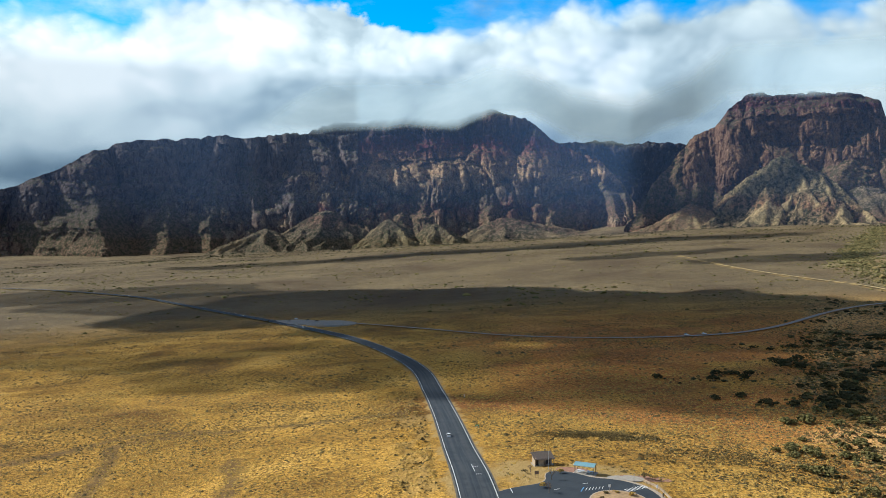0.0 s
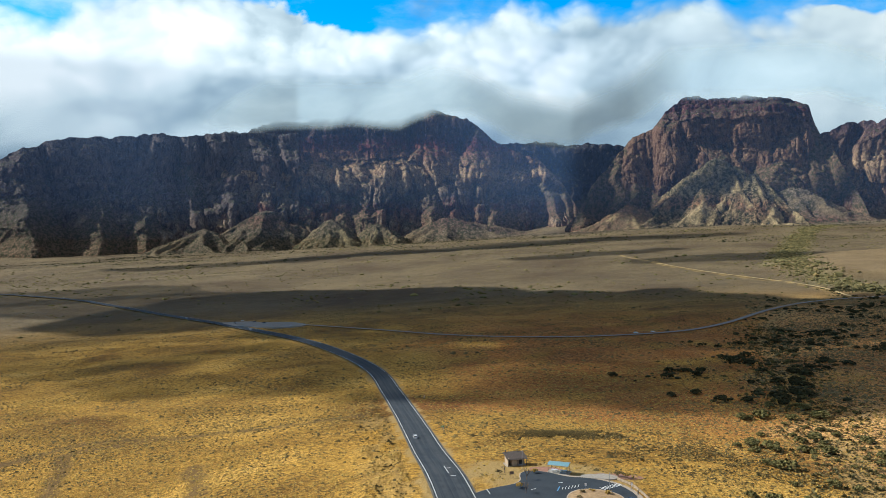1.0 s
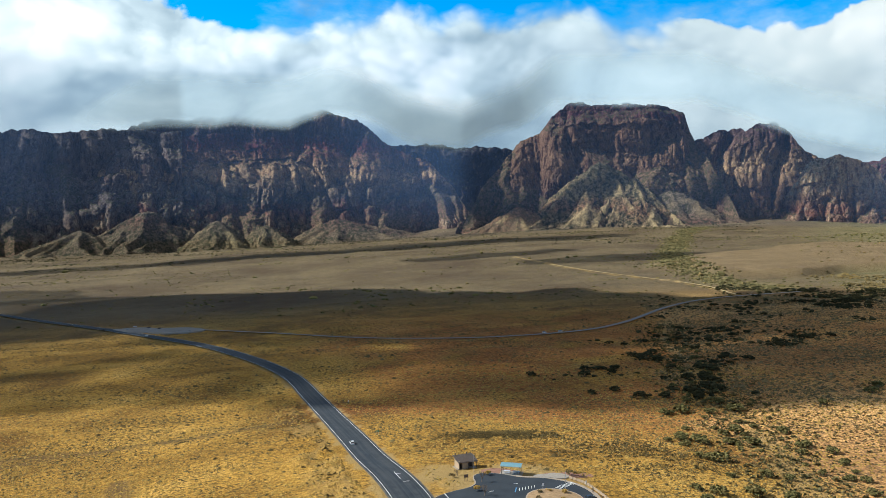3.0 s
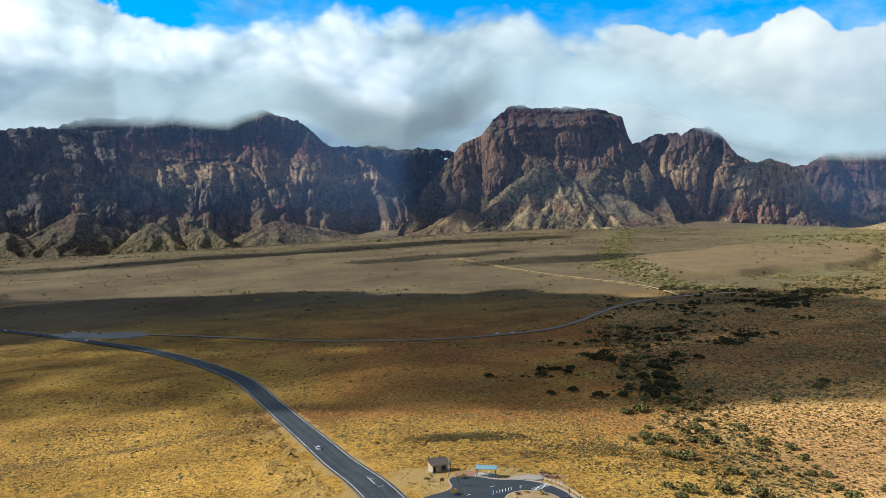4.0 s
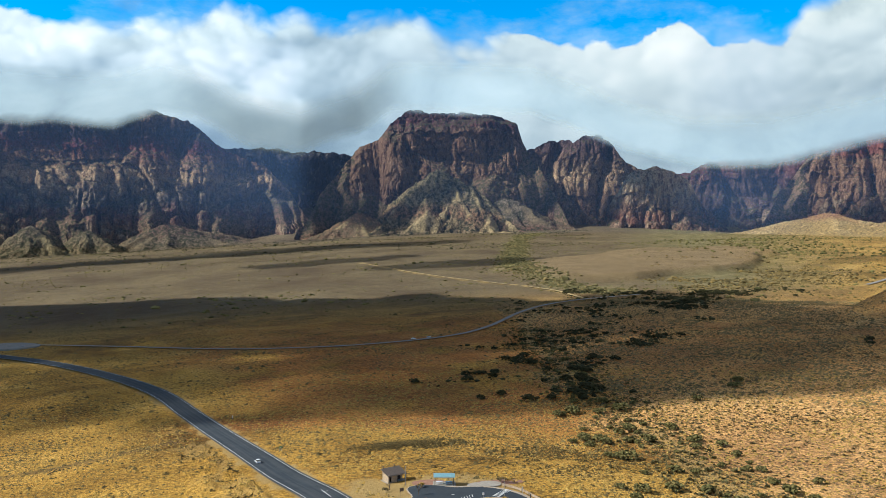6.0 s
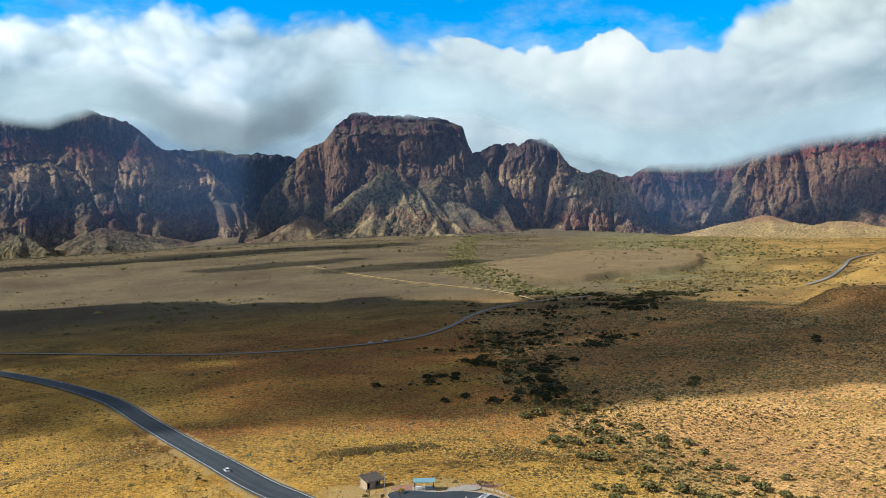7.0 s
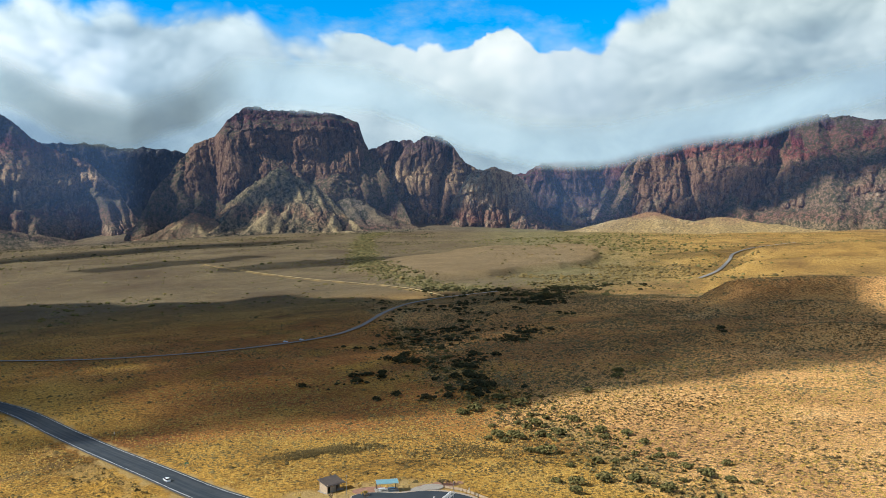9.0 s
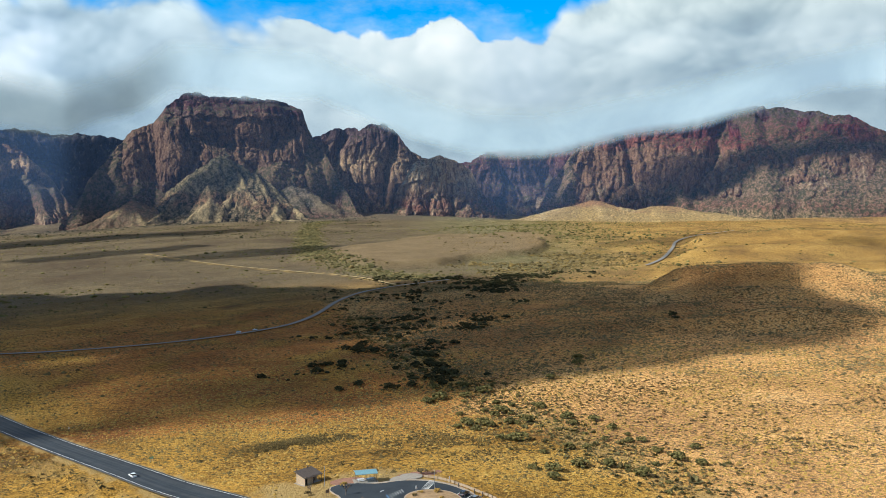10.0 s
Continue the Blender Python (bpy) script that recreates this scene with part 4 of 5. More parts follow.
def rod(a, b, r, n=8, r2=None):
    """A round bar from a to b."""
    a, b = Vector(a), Vector(b)
    bm = bmesh.new()
    turn = (b - a).to_track_quat("Z", "Y").to_matrix().to_4x4()
    bmesh.ops.create_cone(bm, cap_ends=True, segments=n, radius1=r, radius2=r if r2 is None else r2, depth=(b - a).length, matrix=Matrix.Translation((a + b) / 2) @ turn)
    return bm


def joined(*meshes):
    """Several bmeshes as one."""
    out = meshes[0]
    for bm in meshes[1:]:
        me = bpy.data.meshes.new("joint")
        bm.to_mesh(me)
        bm.free()
        out.from_mesh(me)
        bpy.data.meshes.remove(me)
    return out


def stand(name, x, y, turn=0.0, drop=0.0):
    """An Empty at a thing's base on the ground."""
    ob = new(name)
    ob.matrix_world = planted(x, y, float(lie(x, y)) + drop, turn)
    return ob


BLOCK = plain_material("tan_block", (0.42, 0.31, 0.20), 0.9, vary=0.2, scale=2.0)
ROOF_BROWN = plain_material("brown_metal_roof", (0.12, 0.095, 0.08), 0.5, 0.2, 0.2)
ROOF_BLUE = plain_material("pale_blue_metal_roof", (0.21, 0.37, 0.42), 0.45, 0.1, 0.12)
STEEL = plain_material("galvanised_steel", (0.35, 0.36, 0.37), 0.5, 0.6, 0.15)
DARK_STEEL = plain_material("brown_painted_steel", (0.09, 0.07, 0.055), 0.6, 0.1, 0.2)
CONCRETE = plain_material("concrete", (0.34, 0.30, 0.25), 0.9, vary=0.18, scale=1.2)
KERB = plain_material("kerb_concrete", (0.40, 0.32, 0.24), 0.9, vary=0.15, scale=1.5)
TIMBER = plain_material("weathered_timber", (0.16, 0.11, 0.08), 0.85, vary=0.3, scale=6.0)
DOOR = plain_material("dark_door", (0.045, 0.035, 0.03), 0.6, vary=0.2)
WHITE_PAINT = plain_material("white_car_paint", (0.80, 0.80, 0.79), 0.25, vary=0.03, spec=0.6)
DARK_PAINT = plain_material("dark_car_paint", (0.03, 0.033, 0.04), 0.25, vary=0.1, spec=0.6)
SILVER_PAINT = plain_material("silver_car_paint", (0.38, 0.39, 0.40), 0.3, 0.5, 0.05)
GLASS = plain_material("tinted_car_glass", (0.015, 0.018, 0.02), 0.08, vary=0.1, spec=0.8)
RUBBER = plain_material("tyre_rubber", (0.02, 0.02, 0.02), 0.85, vary=0.2)
LAMP_RED = plain_material("red_lamp_lens", (0.35, 0.02, 0.02), 0.2, vary=0.05)
LAMP_CLEAR = plain_material("clear_lamp_lens", (0.7, 0.7, 0.7), 0.15, vary=0.05)
GREEN = plain_material("green_sign_sheet", (0.01, 0.20, 0.07), 0.4, vary=0.05)
TAN_EARTH = plain_material("tan_earth", (0.36, 0.235, 0.12), 0.95, vary=0.3, scale=0.9)
RED_EARTH = plain_material("red_earth", (0.30, 0.155, 0.10), 0.95, vary=0.25, scale=0.8)
BLUE_PAINT = plain_material("blue_stall_paint", (0.10, 0.25, 0.45), 0.6, vary=0.1)


def leaf_material(name, low, high, dry=(0.2, 0.15, 0.07)):
    mat, w = material(name)
    g = w.node("ShaderNodeNewGeometry")
    r = g.outputs["Random Per Island"]
    o = w.node("ShaderNodeObjectInfo").outputs["Random"]
    c = w.mix(r, low, high)
    c = w.mix(w.step(w.m("FRACT", w.m("ADD", w.m("MULTIPLY", r, 7.31), w.m("MULTIPLY", o, 3.7))), 0.72, 1.0, 0.0, 0.7), c, dry)
    n = w.noise(g.outputs["Position"], 3.0, 4.0, 0.7)
    c = w.mix(1.0, c, w.ramp(n, [(0.3, (0.6, 0.6, 0.6)), (0.7, (1.25, 1.22, 1.15))]), "MULTIPLY")
    finish(w, c, 0.9, spec=0.1)
    return mat


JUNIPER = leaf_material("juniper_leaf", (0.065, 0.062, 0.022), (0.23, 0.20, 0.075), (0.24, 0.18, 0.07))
# the juniper leaf again, darkened: the shade of the wash is in its colour
SHADED_LEAF = leaf_material("shaded_juniper_leaf", (0.022, 0.025, 0.012), (0.085, 0.078, 0.034), (0.12, 0.092, 0.042))
SAGE = leaf_material("sage_leaf", (0.095, 0.075, 0.035), (0.25, 0.19, 0.092), (0.34, 0.235, 0.10))
SCRUB = leaf_material("dark_scrub_leaf", (0.085, 0.066, 0.03), (0.23, 0.172, 0.072), (0.36, 0.24, 0.075))
STRAW = leaf_material("straw_tuft", (0.34, 0.215, 0.052), (0.53, 0.355, 0.10), (0.26, 0.165, 0.05))
OLIVE = leaf_material("olive_shrub_leaf", (0.075, 0.07, 0.028), (0.20, 0.17, 0.075), (0.28, 0.2, 0.085))
BARK = plain_material("grey_bark", (0.15, 0.11, 0.08), 0.95, vary=0.3, scale=8.0)

tagged(ribbon("dirt_track", TRACK, 0, 3.2, lift_by(0.3), plain_material("yellow_dirt", (0.52, 0.38, 0.17), 0.95, vary=0.2, scale=0.3), bed=4.0), "pale yellow dirt track across the plain", "track", kind="structure")

# ---- the overlook: lot, island, kerbs ----
def patch(name, cx, cy, knots, mat, lift, rings=10, spokes=72, parent=None, dome=0.0, height=None):
    """A rounded patch of paving: knots of bearing (degrees, clockwise from ahead) and reach."""
    a = np.linspace(0, 360, spokes, endpoint=False)
    deg, far = zip(*knots)
    deg, far = np.array(deg + (deg[0] + 360,)), np.array(far + (far[0],))
    reach = np.interp(a, deg, far, period=360)
    reach = np.convolve(np.concatenate([reach[-2:], reach, reach[:2]]), np.ones(5) / 5, "valid")
    k = np.linspace(0, 1, rings)
    A, K = np.meshgrid(np.radians(a), k, indexing="ij")
    R = K * reach[:, None]
    x, y = cx + R * np.sin(A), cy + R * np.cos(A)
    z = lie(x, y) + lift + dome * (1 - K**2)
    v = np.stack([x, y, z], -1).reshape(-1, 3)
    f = grid_faces(spokes, rings, True)
    edge = v.reshape(spokes, rings, 3)[:, -1]
    skirt = edge - np.array([0, 0, lift + 0.3])
    n = len(v)
    v = np.vstack([v, skirt])
    i = np.arange(spokes)
    j = (i + 1) % spokes
    f = np.vstack([f, np.stack([i * rings + rings - 1, j * rings + rings - 1, n + j, n + i], -1)])
    return link_mesh(name, v, f, mat, parent, shade=False)


lot_rim = ((0, 12.3), (20, 12.6), (45, 12.8), (70, 12.6), (95, 12.6), (120, 12.6), (150, 13.5), (180, 15), (215, 15), (235, 17), (250, 22), (262, 25), (275, 24), (285, 21), (296, 16), (310, 13.5), (328, 17), (337, 23), (342, 22), (350, 15))
sidewalk = tagged(patch("pavement", 33, 167, tuple((d, r + (1.2 if d <= 120 else 0.35)) for d, r in lot_rim), KERB, 0.14, 8), "pale concrete kerb and walk round the car park", "pavement", kind="structure")
carpark = tagged(patch("road", 33, 167, lot_rim, ASPHALT, 0.20, 12), "dark asphalt turning loop of the roadside car park", "car park", kind="structure")
island = tagged(patch("traffic_island", 36.3, 164.6, ((0, 6.0), (60, 6.2), (120, 6), (180, 7), (240, 6.5), (300, 6)), KERB, 0.34, 4), "kerbed earth island with dry shrubs in the car park", "traffic island")
patch("bed", 36.3, 164.6, ((0, 5.7), (60, 5.9), (120, 5.7), (180, 6.7), (240, 6.2), (300, 5.7)), TAN_EARTH, 0.36, 6, parent=island, dome=0.25)
tagged(patch("pavement", 28.6, 187.0, ((0, 2.2), (60, 3.4), (110, 6.2), (150, 4), (200, 2.4), (270, 2.2), (330, 2.5)), RED_EARTH, 0.10, 6), "red earth path between the toilet block and the picnic shelter", "path", kind="structure")
tagged(patch("pavement", 44.0, 181.4, ((0, 1.2), (60, 3.0), (95, 8.5), (125, 4.0), (180, 1.4), (270, 5.0), (300, 3.0)), RED_EARTH, 0.08, 6), "red earth verge behind the car park walk", "path", kind="structure")
tagged(patch("pavement", 40.5, 180.2, ((0, 1.3), (90, 5), (120, 4), (180, 1.3), (270, 4), (300, 2.5)), CONCRETE, 0.22, 6), "pale concrete walk beside the car park", "pavement", kind="structure")


def flat_bar(x, y, length, width, turn, mat, parent, lift=0.24):
    bm = box(length, width, 0.012)
    ob = part("marking", bm, mat, parent)
    ob.matrix_world = planted(x, y, float(lie(x, y)) + lift, turn)
    return ob


for k in range(8):
    f = k / 7
    flat_bar(39.3 + 4.6 * f, 171.0 + 3.2 * f, 1.6, 0.26, 125, PAINT, carpark)
for k in range(6):
    flat_bar(30.6 + 0.75 * k, 171.2 + 0.25 * k, 1.9, 0.11, 70, PAINT, carpark)
flat_bar(29.7, 171.0, 3.0, 0.25, 68, BLUE_PAINT, carpark, 0.245)
for x, y, w_, t_ in ((31, 175, 1.1, 10), (24.3, 171.2, 1.3, 25), (14.6, 171.5, 3.0, 95), (43.8, 165, 3.2, 20), (43.2, 161.8, 3.2, 20)):
    flat_bar(x, y, w_, 0.16, t_, PAINT, carpark)
# turn-lane marks on the highway
for x, y, l_, t_ in ((7.3, 189, 9, 97), (7.6, 193.2, 1.4, 5), (8.2, 184.8, 1.3, 5)):
    flat_bar(x, y, l_, 0.16, t_, PAINT, road, 0.5)


def block_wall():
    """A low wall of tan blocks along the far side of the walk."""
    wall = new("low_wall")
    tagged(wall, "low tan block wall edging the car park walk", "wall")
    line = spline([(44.6, 178.2), (46.6, 174.2), (47.3, 169.4), (47.6, 164.1), (47.8, 158)], 1.05)
    first = None
    for k, ((x, y), (x2, y2)) in enumerate(zip(line, line[1:])):
        ob = part("block", box(1.0, 0.34, 0.48, bevel=0.03), BLOCK, wall) if first is None else new("block", first.data)
        first = first or ob
        ob.parent = wall
        ob.matrix_world = planted((x + x2) / 2, (y + y2) / 2, float(lie(x, y)) + 0.12, math.degrees(math.atan2(y2 - y, x2 - x)))


block_wall()


def toilet_block():
    t = stand("toilet_block", 23.9, 192.9, 10, 0.05)
    t.scale = (1.29, 1.26, 1.12)
    tagged(t, "small tan block toilet building with a sloping brown metal roof", "building")
    part("slab", box(5.8, 4.4, 0.12), CONCRETE, t)
    wall = part("wall", joined(box(5.0, 0.2, 2.75, (0, 1.6, 0.12)), box(0.2, 3.4, 2.5, (-2.4, 0, 0.12)), box(0.2, 1.9, 2.5, (2.4, 0.7, 0.12)), box(1.7, 0.2, 2.3, (-0.75, -1.5, 0.12)), box(0.2, 1.7, 2.3, (0.1, -0.75, 0.12)),
                               box(2.2, 0.2, 2.4, (1.3, 0.1, 0.12)), box(0.9, 0.2, 2.4, (-1.95, -0.4, 0.12))), BLOCK, t, "tan split-faced block walls")
    for z in (0.5, 0.9, 1.3, 1.7, 2.1):
        part("course", joined(box(1.72, 0.012, 0.025, (-0.75, -1.606, z)), box(0.012, 3.42, 0.025, (-2.506, 0, z))), CONCRETE, wall)
    part("door", box(0.9, 0.06, 2.05, (1.5, -0.03, 0.14), bevel=0.01), DOOR, t, "dark brown steel door")
    part("door", box(0.7, 0.06, 2.05, (-1.95, -0.53, 0.14), bevel=0.01), DOOR, t, "dark brown steel door")
    roof = part("roof", box(5.9, 4.7, 0.1, (0, 0, 2.85), (15, 0, 0), 0.02), ROOF_BROWN, t, "brown standing-seam metal roof")
    for k in range(12):
        part("seam", box(0.05, 4.66, 0.05, (-2.7 + k * 0.49, 0, 2.94), (15, 0, 0)), ROOF_BROWN, roof)
    for x, y in ((2.6, -1.9), (0.1, -1.9), (-2.6, -1.9)):
        part("post", box(0.14, 0.14, 2.4, (x, y, 0.1), bevel=0.01), DARK_STEEL, t)
    part("beam", box(5.5, 0.12, 0.16, (0, -1.9, 2.36), bevel=0.01), DARK_STEEL, t)
    for x in (-2.2, 1.2):
        pipe = part("vent_pipe", rod((x, 1.9, 1.6), (x, 1.9, 4.1), 0.13, 12), DARK_STEEL, t)
        part("cap", rod((x, 1.9, 4.1), (x, 1.9, 4.22), 0.19, 12), DARK_STEEL, pipe)


toilet_block()


def picnic_shelter():
    t = stand("picnic_shelter", 32.5, 183.3, -24, 0.12)
    t.scale = (1.23, 1.23, 1.09)
    bpy.context.view_layer.update()
    tagged(t, "open picnic shelter with a pale blue metal roof on steel posts", "shelter")
    part("slab", box(6.2, 4.2, 0.14), CONCRETE, t)
    bm = bmesh.new()
    ys = np.linspace(-1.9, 1.9, 9)
    rows = []
    for x in (-2.9, 2.9):
        rows.append([[bm.verts.new((x, y, 2.72 + 0.42 * (1 - (y / 1.9) ** 2) + d)) for y in ys] for d in (0.0, 0.09)])
    for i in range(8):
        for d in (0, 1):
            q = [rows[0][d][i], rows[1][d][i], rows[1][d][i + 1], rows[0][d][i + 1]]
            bm.faces.new(q if d else q[::-1])
    for side in (0, 1):
        for i in range(8):
            bm.faces.new([rows[side][0][i], rows[side][0][i + 1], rows[side][1][i + 1], rows[side][1][i]])
    for i in (0, 8):
        bm.faces.new([rows[0][0][i], rows[1][0][i], rows[1][1][i], rows[0][1][i]])
    bmesh.ops.recalc_face_normals(bm, faces=bm.faces[:])
    roof = part("roof", bm, ROOF_BLUE, t, "gently arched pale blue metal roof")
    for k in range(11):
        x = -2.85 + 0.57 * k
        part("rib", joined(*[rod((x, a, 2.83 + 0.42 * (1 - (a / 1.9) ** 2)), (x, b, 2.83 + 0.42 * (1 - (b / 1.9) ** 2)), 0.03, 5) for a, b in zip(ys[:-1:2], ys[2::2])]), ROOF_BLUE, roof)
    for x in (-2.5, 2.5):
        for y in (-1.5, 1.5):
            part("post", box(0.15, 0.15, 2.75, (x, y, 0.1), bevel=0.015), DARK_STEEL, t)
        part("beam", box(0.12, 3.4, 0.2, (x, 0, 2.66), bevel=0.015), DARK_STEEL, t)
    for x in (-1.3, 1.3):
        b = new("picnic_table")
        b.matrix_world = t.matrix_world @ pose(x, 0, 0.14)
        tagged(b, "pale concrete picnic table with two benches", "table", "picnic tables")
        part("tabletop", box(1.8, 0.75, 0.08, (0, 0, 0.68), bevel=0.02), LAMP_CLEAR, b)
        for y in (-0.72, 0.72):
            part("bench", box(1.8, 0.28, 0.07, (0, y, 0.40), bevel=0.02), LAMP_CLEAR, b)
        for x2 in (-0.6, 0.6):
            part("leg", joined(box(0.1, 0.12, 0.68, (x2, 0, 0)), box(0.1, 1.5, 0.08, (x2, 0, 0.33))), STEEL, b)


picnic_shelter()


def post_sign(name, label, x, y, turn, w, h, z, board, leg=STEEL, group=""):
    t = stand(name, x, y, turn)
    tagged(t, label, "sign", group)
    part("board", box(w, 0.04, h, (0, 0, z), bevel=0.008), board, t)
    for dx in ((-w * 0.35, w * 0.35) if w > 0.8 else (0.0,)):
        part("post", rod((dx, 0.04, -0.2), (dx, 0.04, z + h * 0.8), 0.04, 8), leg, t)
    return t


green = post_sign("road_sign", "green road sign with white lettering bars on two posts", 10.6, 252, 8, 1.1, 0.55, 0.9, GREEN)
for k, (w_, z_) in enumerate(((0.7, 1.28), (0.5, 1.13), (0.65, 0.98))):
    part("lettering", box(w_, 0.012, 0.07, (0, -0.027, z_)), PAINT, green)
post_sign("notice_board", "brown notice board beside the car park entrance", 21.0, 180.2, 10, 1.0, 0.7, 0.9, TIMBER, TIMBER)
post_sign("parking_sign", "small white parking sign on a steel post", 35.0, 168.6, 0, 0.45, 0.6, 1.6, WHITE_PAINT)
post_sign("parking_sign", "small white sign near the walk", 45.6, 170.6, 30, 0.45, 0.6, 1.3, WHITE_PAINT)
post_sign("road_marker", "slim white marker post beside the highway", 8.4, 322, 0, 0.16, 0.9, 0.4, WHITE_PAINT)


def pole(x, y, high, label):
    t = stand("lamp_post", x, y)
    tagged(t, label, "post", "posts")
    part("shaft", rod((0, 0, -0.2), (0, 0, high), 0.06, 10, 0.045), STEEL, t)
    part("cap", rod((0, 0, high), (0, 0, high + 0.1), 0.09, 10), STEEL, t)


pole(24.6, 187.3, 4.2, "tall grey steel post before the toilet block")
pole(40.3, 169.2, 4.2, "tall grey steel post on the island")
for x, y in ((46.2, 168.2), (46.4, 163.4), (46.5, 161.0)):
    t = stand("bollard", x, y, 0, 0.1)
    tagged(t, "short dark bollard beside the wall", "bollard", "bollards")
    part("shaft", rod((0, 0, 0), (0, 0, 0.85), 0.12, 10), DARK_STEEL, t)
    part("top", rod((0, 0, 0.85), (0, 0, 0.95), 0.14, 10, 0.06), DARK_STEEL, t)


# ---- cars ----
def car(paint, label, group=""):
    """An ordinary hatchback, nose towards +y, standing on z = 0."""
    t = new("car")
    tagged(t, label, "car", group)
    prof = [(-2.05, 0.35, 0.62), (-2.1, 0.62, 0.80), (-1.95, 0.95, 0.84), (-0.9, 1.0, 0.86), (0.75, 0.98, 0.86), (1.75, 0.82, 0.83), (2.1, 0.6, 0.74), (2.08, 0.34, 0.62)]
    bm = bmesh.new()
    ring = []
    for y, z, hw in prof:
        ring.append([bm.verts.new((-hw, y, z)), bm.verts.new((-hw - 0.03 if 0.5 < z < 0.9 else -hw, y, (z + 0.3) / 2)), bm.verts.new((-hw + 0.06, y * 0.97, 0.26)),
                     bm.verts.new((hw - 0.06, y * 0.97, 0.26)), bm.verts.new((hw + 0.03 if 0.5 < z < 0.9 else hw, y, (z + 0.3) / 2)), bm.verts.new((hw, y, z))])
    for a, b in zip(ring, ring[1:]):
        for i in range(6):
            bm.faces.new([a[i], a[(i + 1) % 6], b[(i + 1) % 6], b[i]])
    bm.faces.new(ring[0])
    bm.faces.new(ring[-1][::-1])
    bmesh.ops.recalc_face_normals(bm, faces=bm.faces[:])
    part("body", bm, paint, t)

    def cabin(lo, hi, z0, z1, w0, w1):
        bm = bmesh.new()
        v = [bm.verts.new(p) for p in ((-w0, lo[0], z0), (w0, lo[0], z0), (w0, lo[1], z0), (-w0, lo[1], z0), (-w1, hi[0], z1), (w1, hi[0], z1), (w1, hi[1], z1), (-w1, hi[1], z1))]
        for f in ((0, 3, 2, 1), (4, 5, 6, 7), (0, 1, 5, 4), (1, 2, 6, 5), (2, 3, 7, 6), (3, 0, 4, 7)):
            bm.faces.new([v[i] for i in f])
        bmesh.ops.bevel(bm, geom=bm.edges[:], offset=0.05, segments=2, affect="EDGES")
        return bm

    part("window", cabin((-1.85, 1.0), (-1.35, 0.3), 0.93, 1.40, 0.80, 0.66), GLASS, t, "dark tinted glass")
    part("roof", cabin((-1.45, 0.35), (-1.3, 0.2), 1.385, 1.47, 0.69, 0.60), paint, t)
    for x in (-0.74, 0.74):
        part("headlight", box(0.3, 0.1, 0.14, (x * 0.85, 2.02, 0.56), bevel=0.02), LAMP_CLEAR, t)
        part("tail_light", box(0.24, 0.08, 0.2, (x * 0.9, -2.08, 0.66), bevel=0.02), LAMP_RED, t)
        for y in (-1.28, 1.3):
            tyre = part("wheel", rod((x - 0.1, y, 0.32), (x + 0.1, y, 0.32), 0.32, 16), RUBBER, t)
            side = 0.105 if x > 0 else -0.105
            part("rim", rod((x + side - 0.01, y, 0.32), (x + side + 0.01, y, 0.32), 0.19, 12), STEEL, tyre)
    return t


def put_car(src, x, y, turn, lift):
    return copy_thing(src, pose(*true_place((x, y, float(lie(x, y)) + lift)), 0, 0, turn))


def heading(line, x, y):
    k = int(np.argmin(np.hypot(line[:, 0] - x, line[:, 1] - y)))
    k = min(max(k, 1), len(line) - 2)
    d = line[k + 1] - line[k - 1]
    return math.degrees(math.atan2(-d[0], d[1]))


white = car(WHITE_PAINT, "white hatchback on the grey asphalt", "cars on the roads")
white.matrix_world = pose(*true_place((1.6, 240, float(np.max(lie(np.linspace(-3, 7, 5), 240.0))) + 0.16)), 0, 0, heading(ROAD, 2, 240))
for x, y, line in ((-110, 632, ROAD), (-191, 768, ROAD), (-427, 1096, ROAD), (147, 486.5, LANE), (158, 487.5, LANE)):
    put_car(white, x, y, heading(line, x, y), 0.6 + 0.0011 * max(math.hypot(x, y) - 250, 0))
dark = car(DARK_PAINT, "dark parked hatchback", "parked cars")
dark.matrix_world = pose(*true_place((43.6, 163.4, float(lie(43.6, 163.4)) + 0.22)), 0, 0, -70)
silver = car(SILVER_PAINT, "silver parked hatchback", "parked cars")
silver.matrix_world = pose(*true_place((43.8, 160.0, float(lie(43.8, 160)) + 0.22)), 0, 0, -72)
for ob, lab in ((dark, "dark hatchback parked by the low wall"), (silver, "silver hatchback parked by the low wall")):
    ob["label"] = lab

far_lot = tagged(patch("road", -112, 676, ((0, 16), (30, 14), (60, 16), (110, 38), (130, 60), (145, 45), (180, 14), (240, 14), (290, 30), (315, 48), (335, 36)), WORN, 0.75, 10), "grey asphalt lay-by between the two roads", "car park", kind="structure")
for k, (x, y, src) in enumerate(((-153, 704, dark), (-133, 694, silver), (-130, 712, white), (-117, 695, dark), (-107, 681, dark), (-80, 640, silver))):
    put_car(src, x, y, 40 + 25 * k, 0.9)

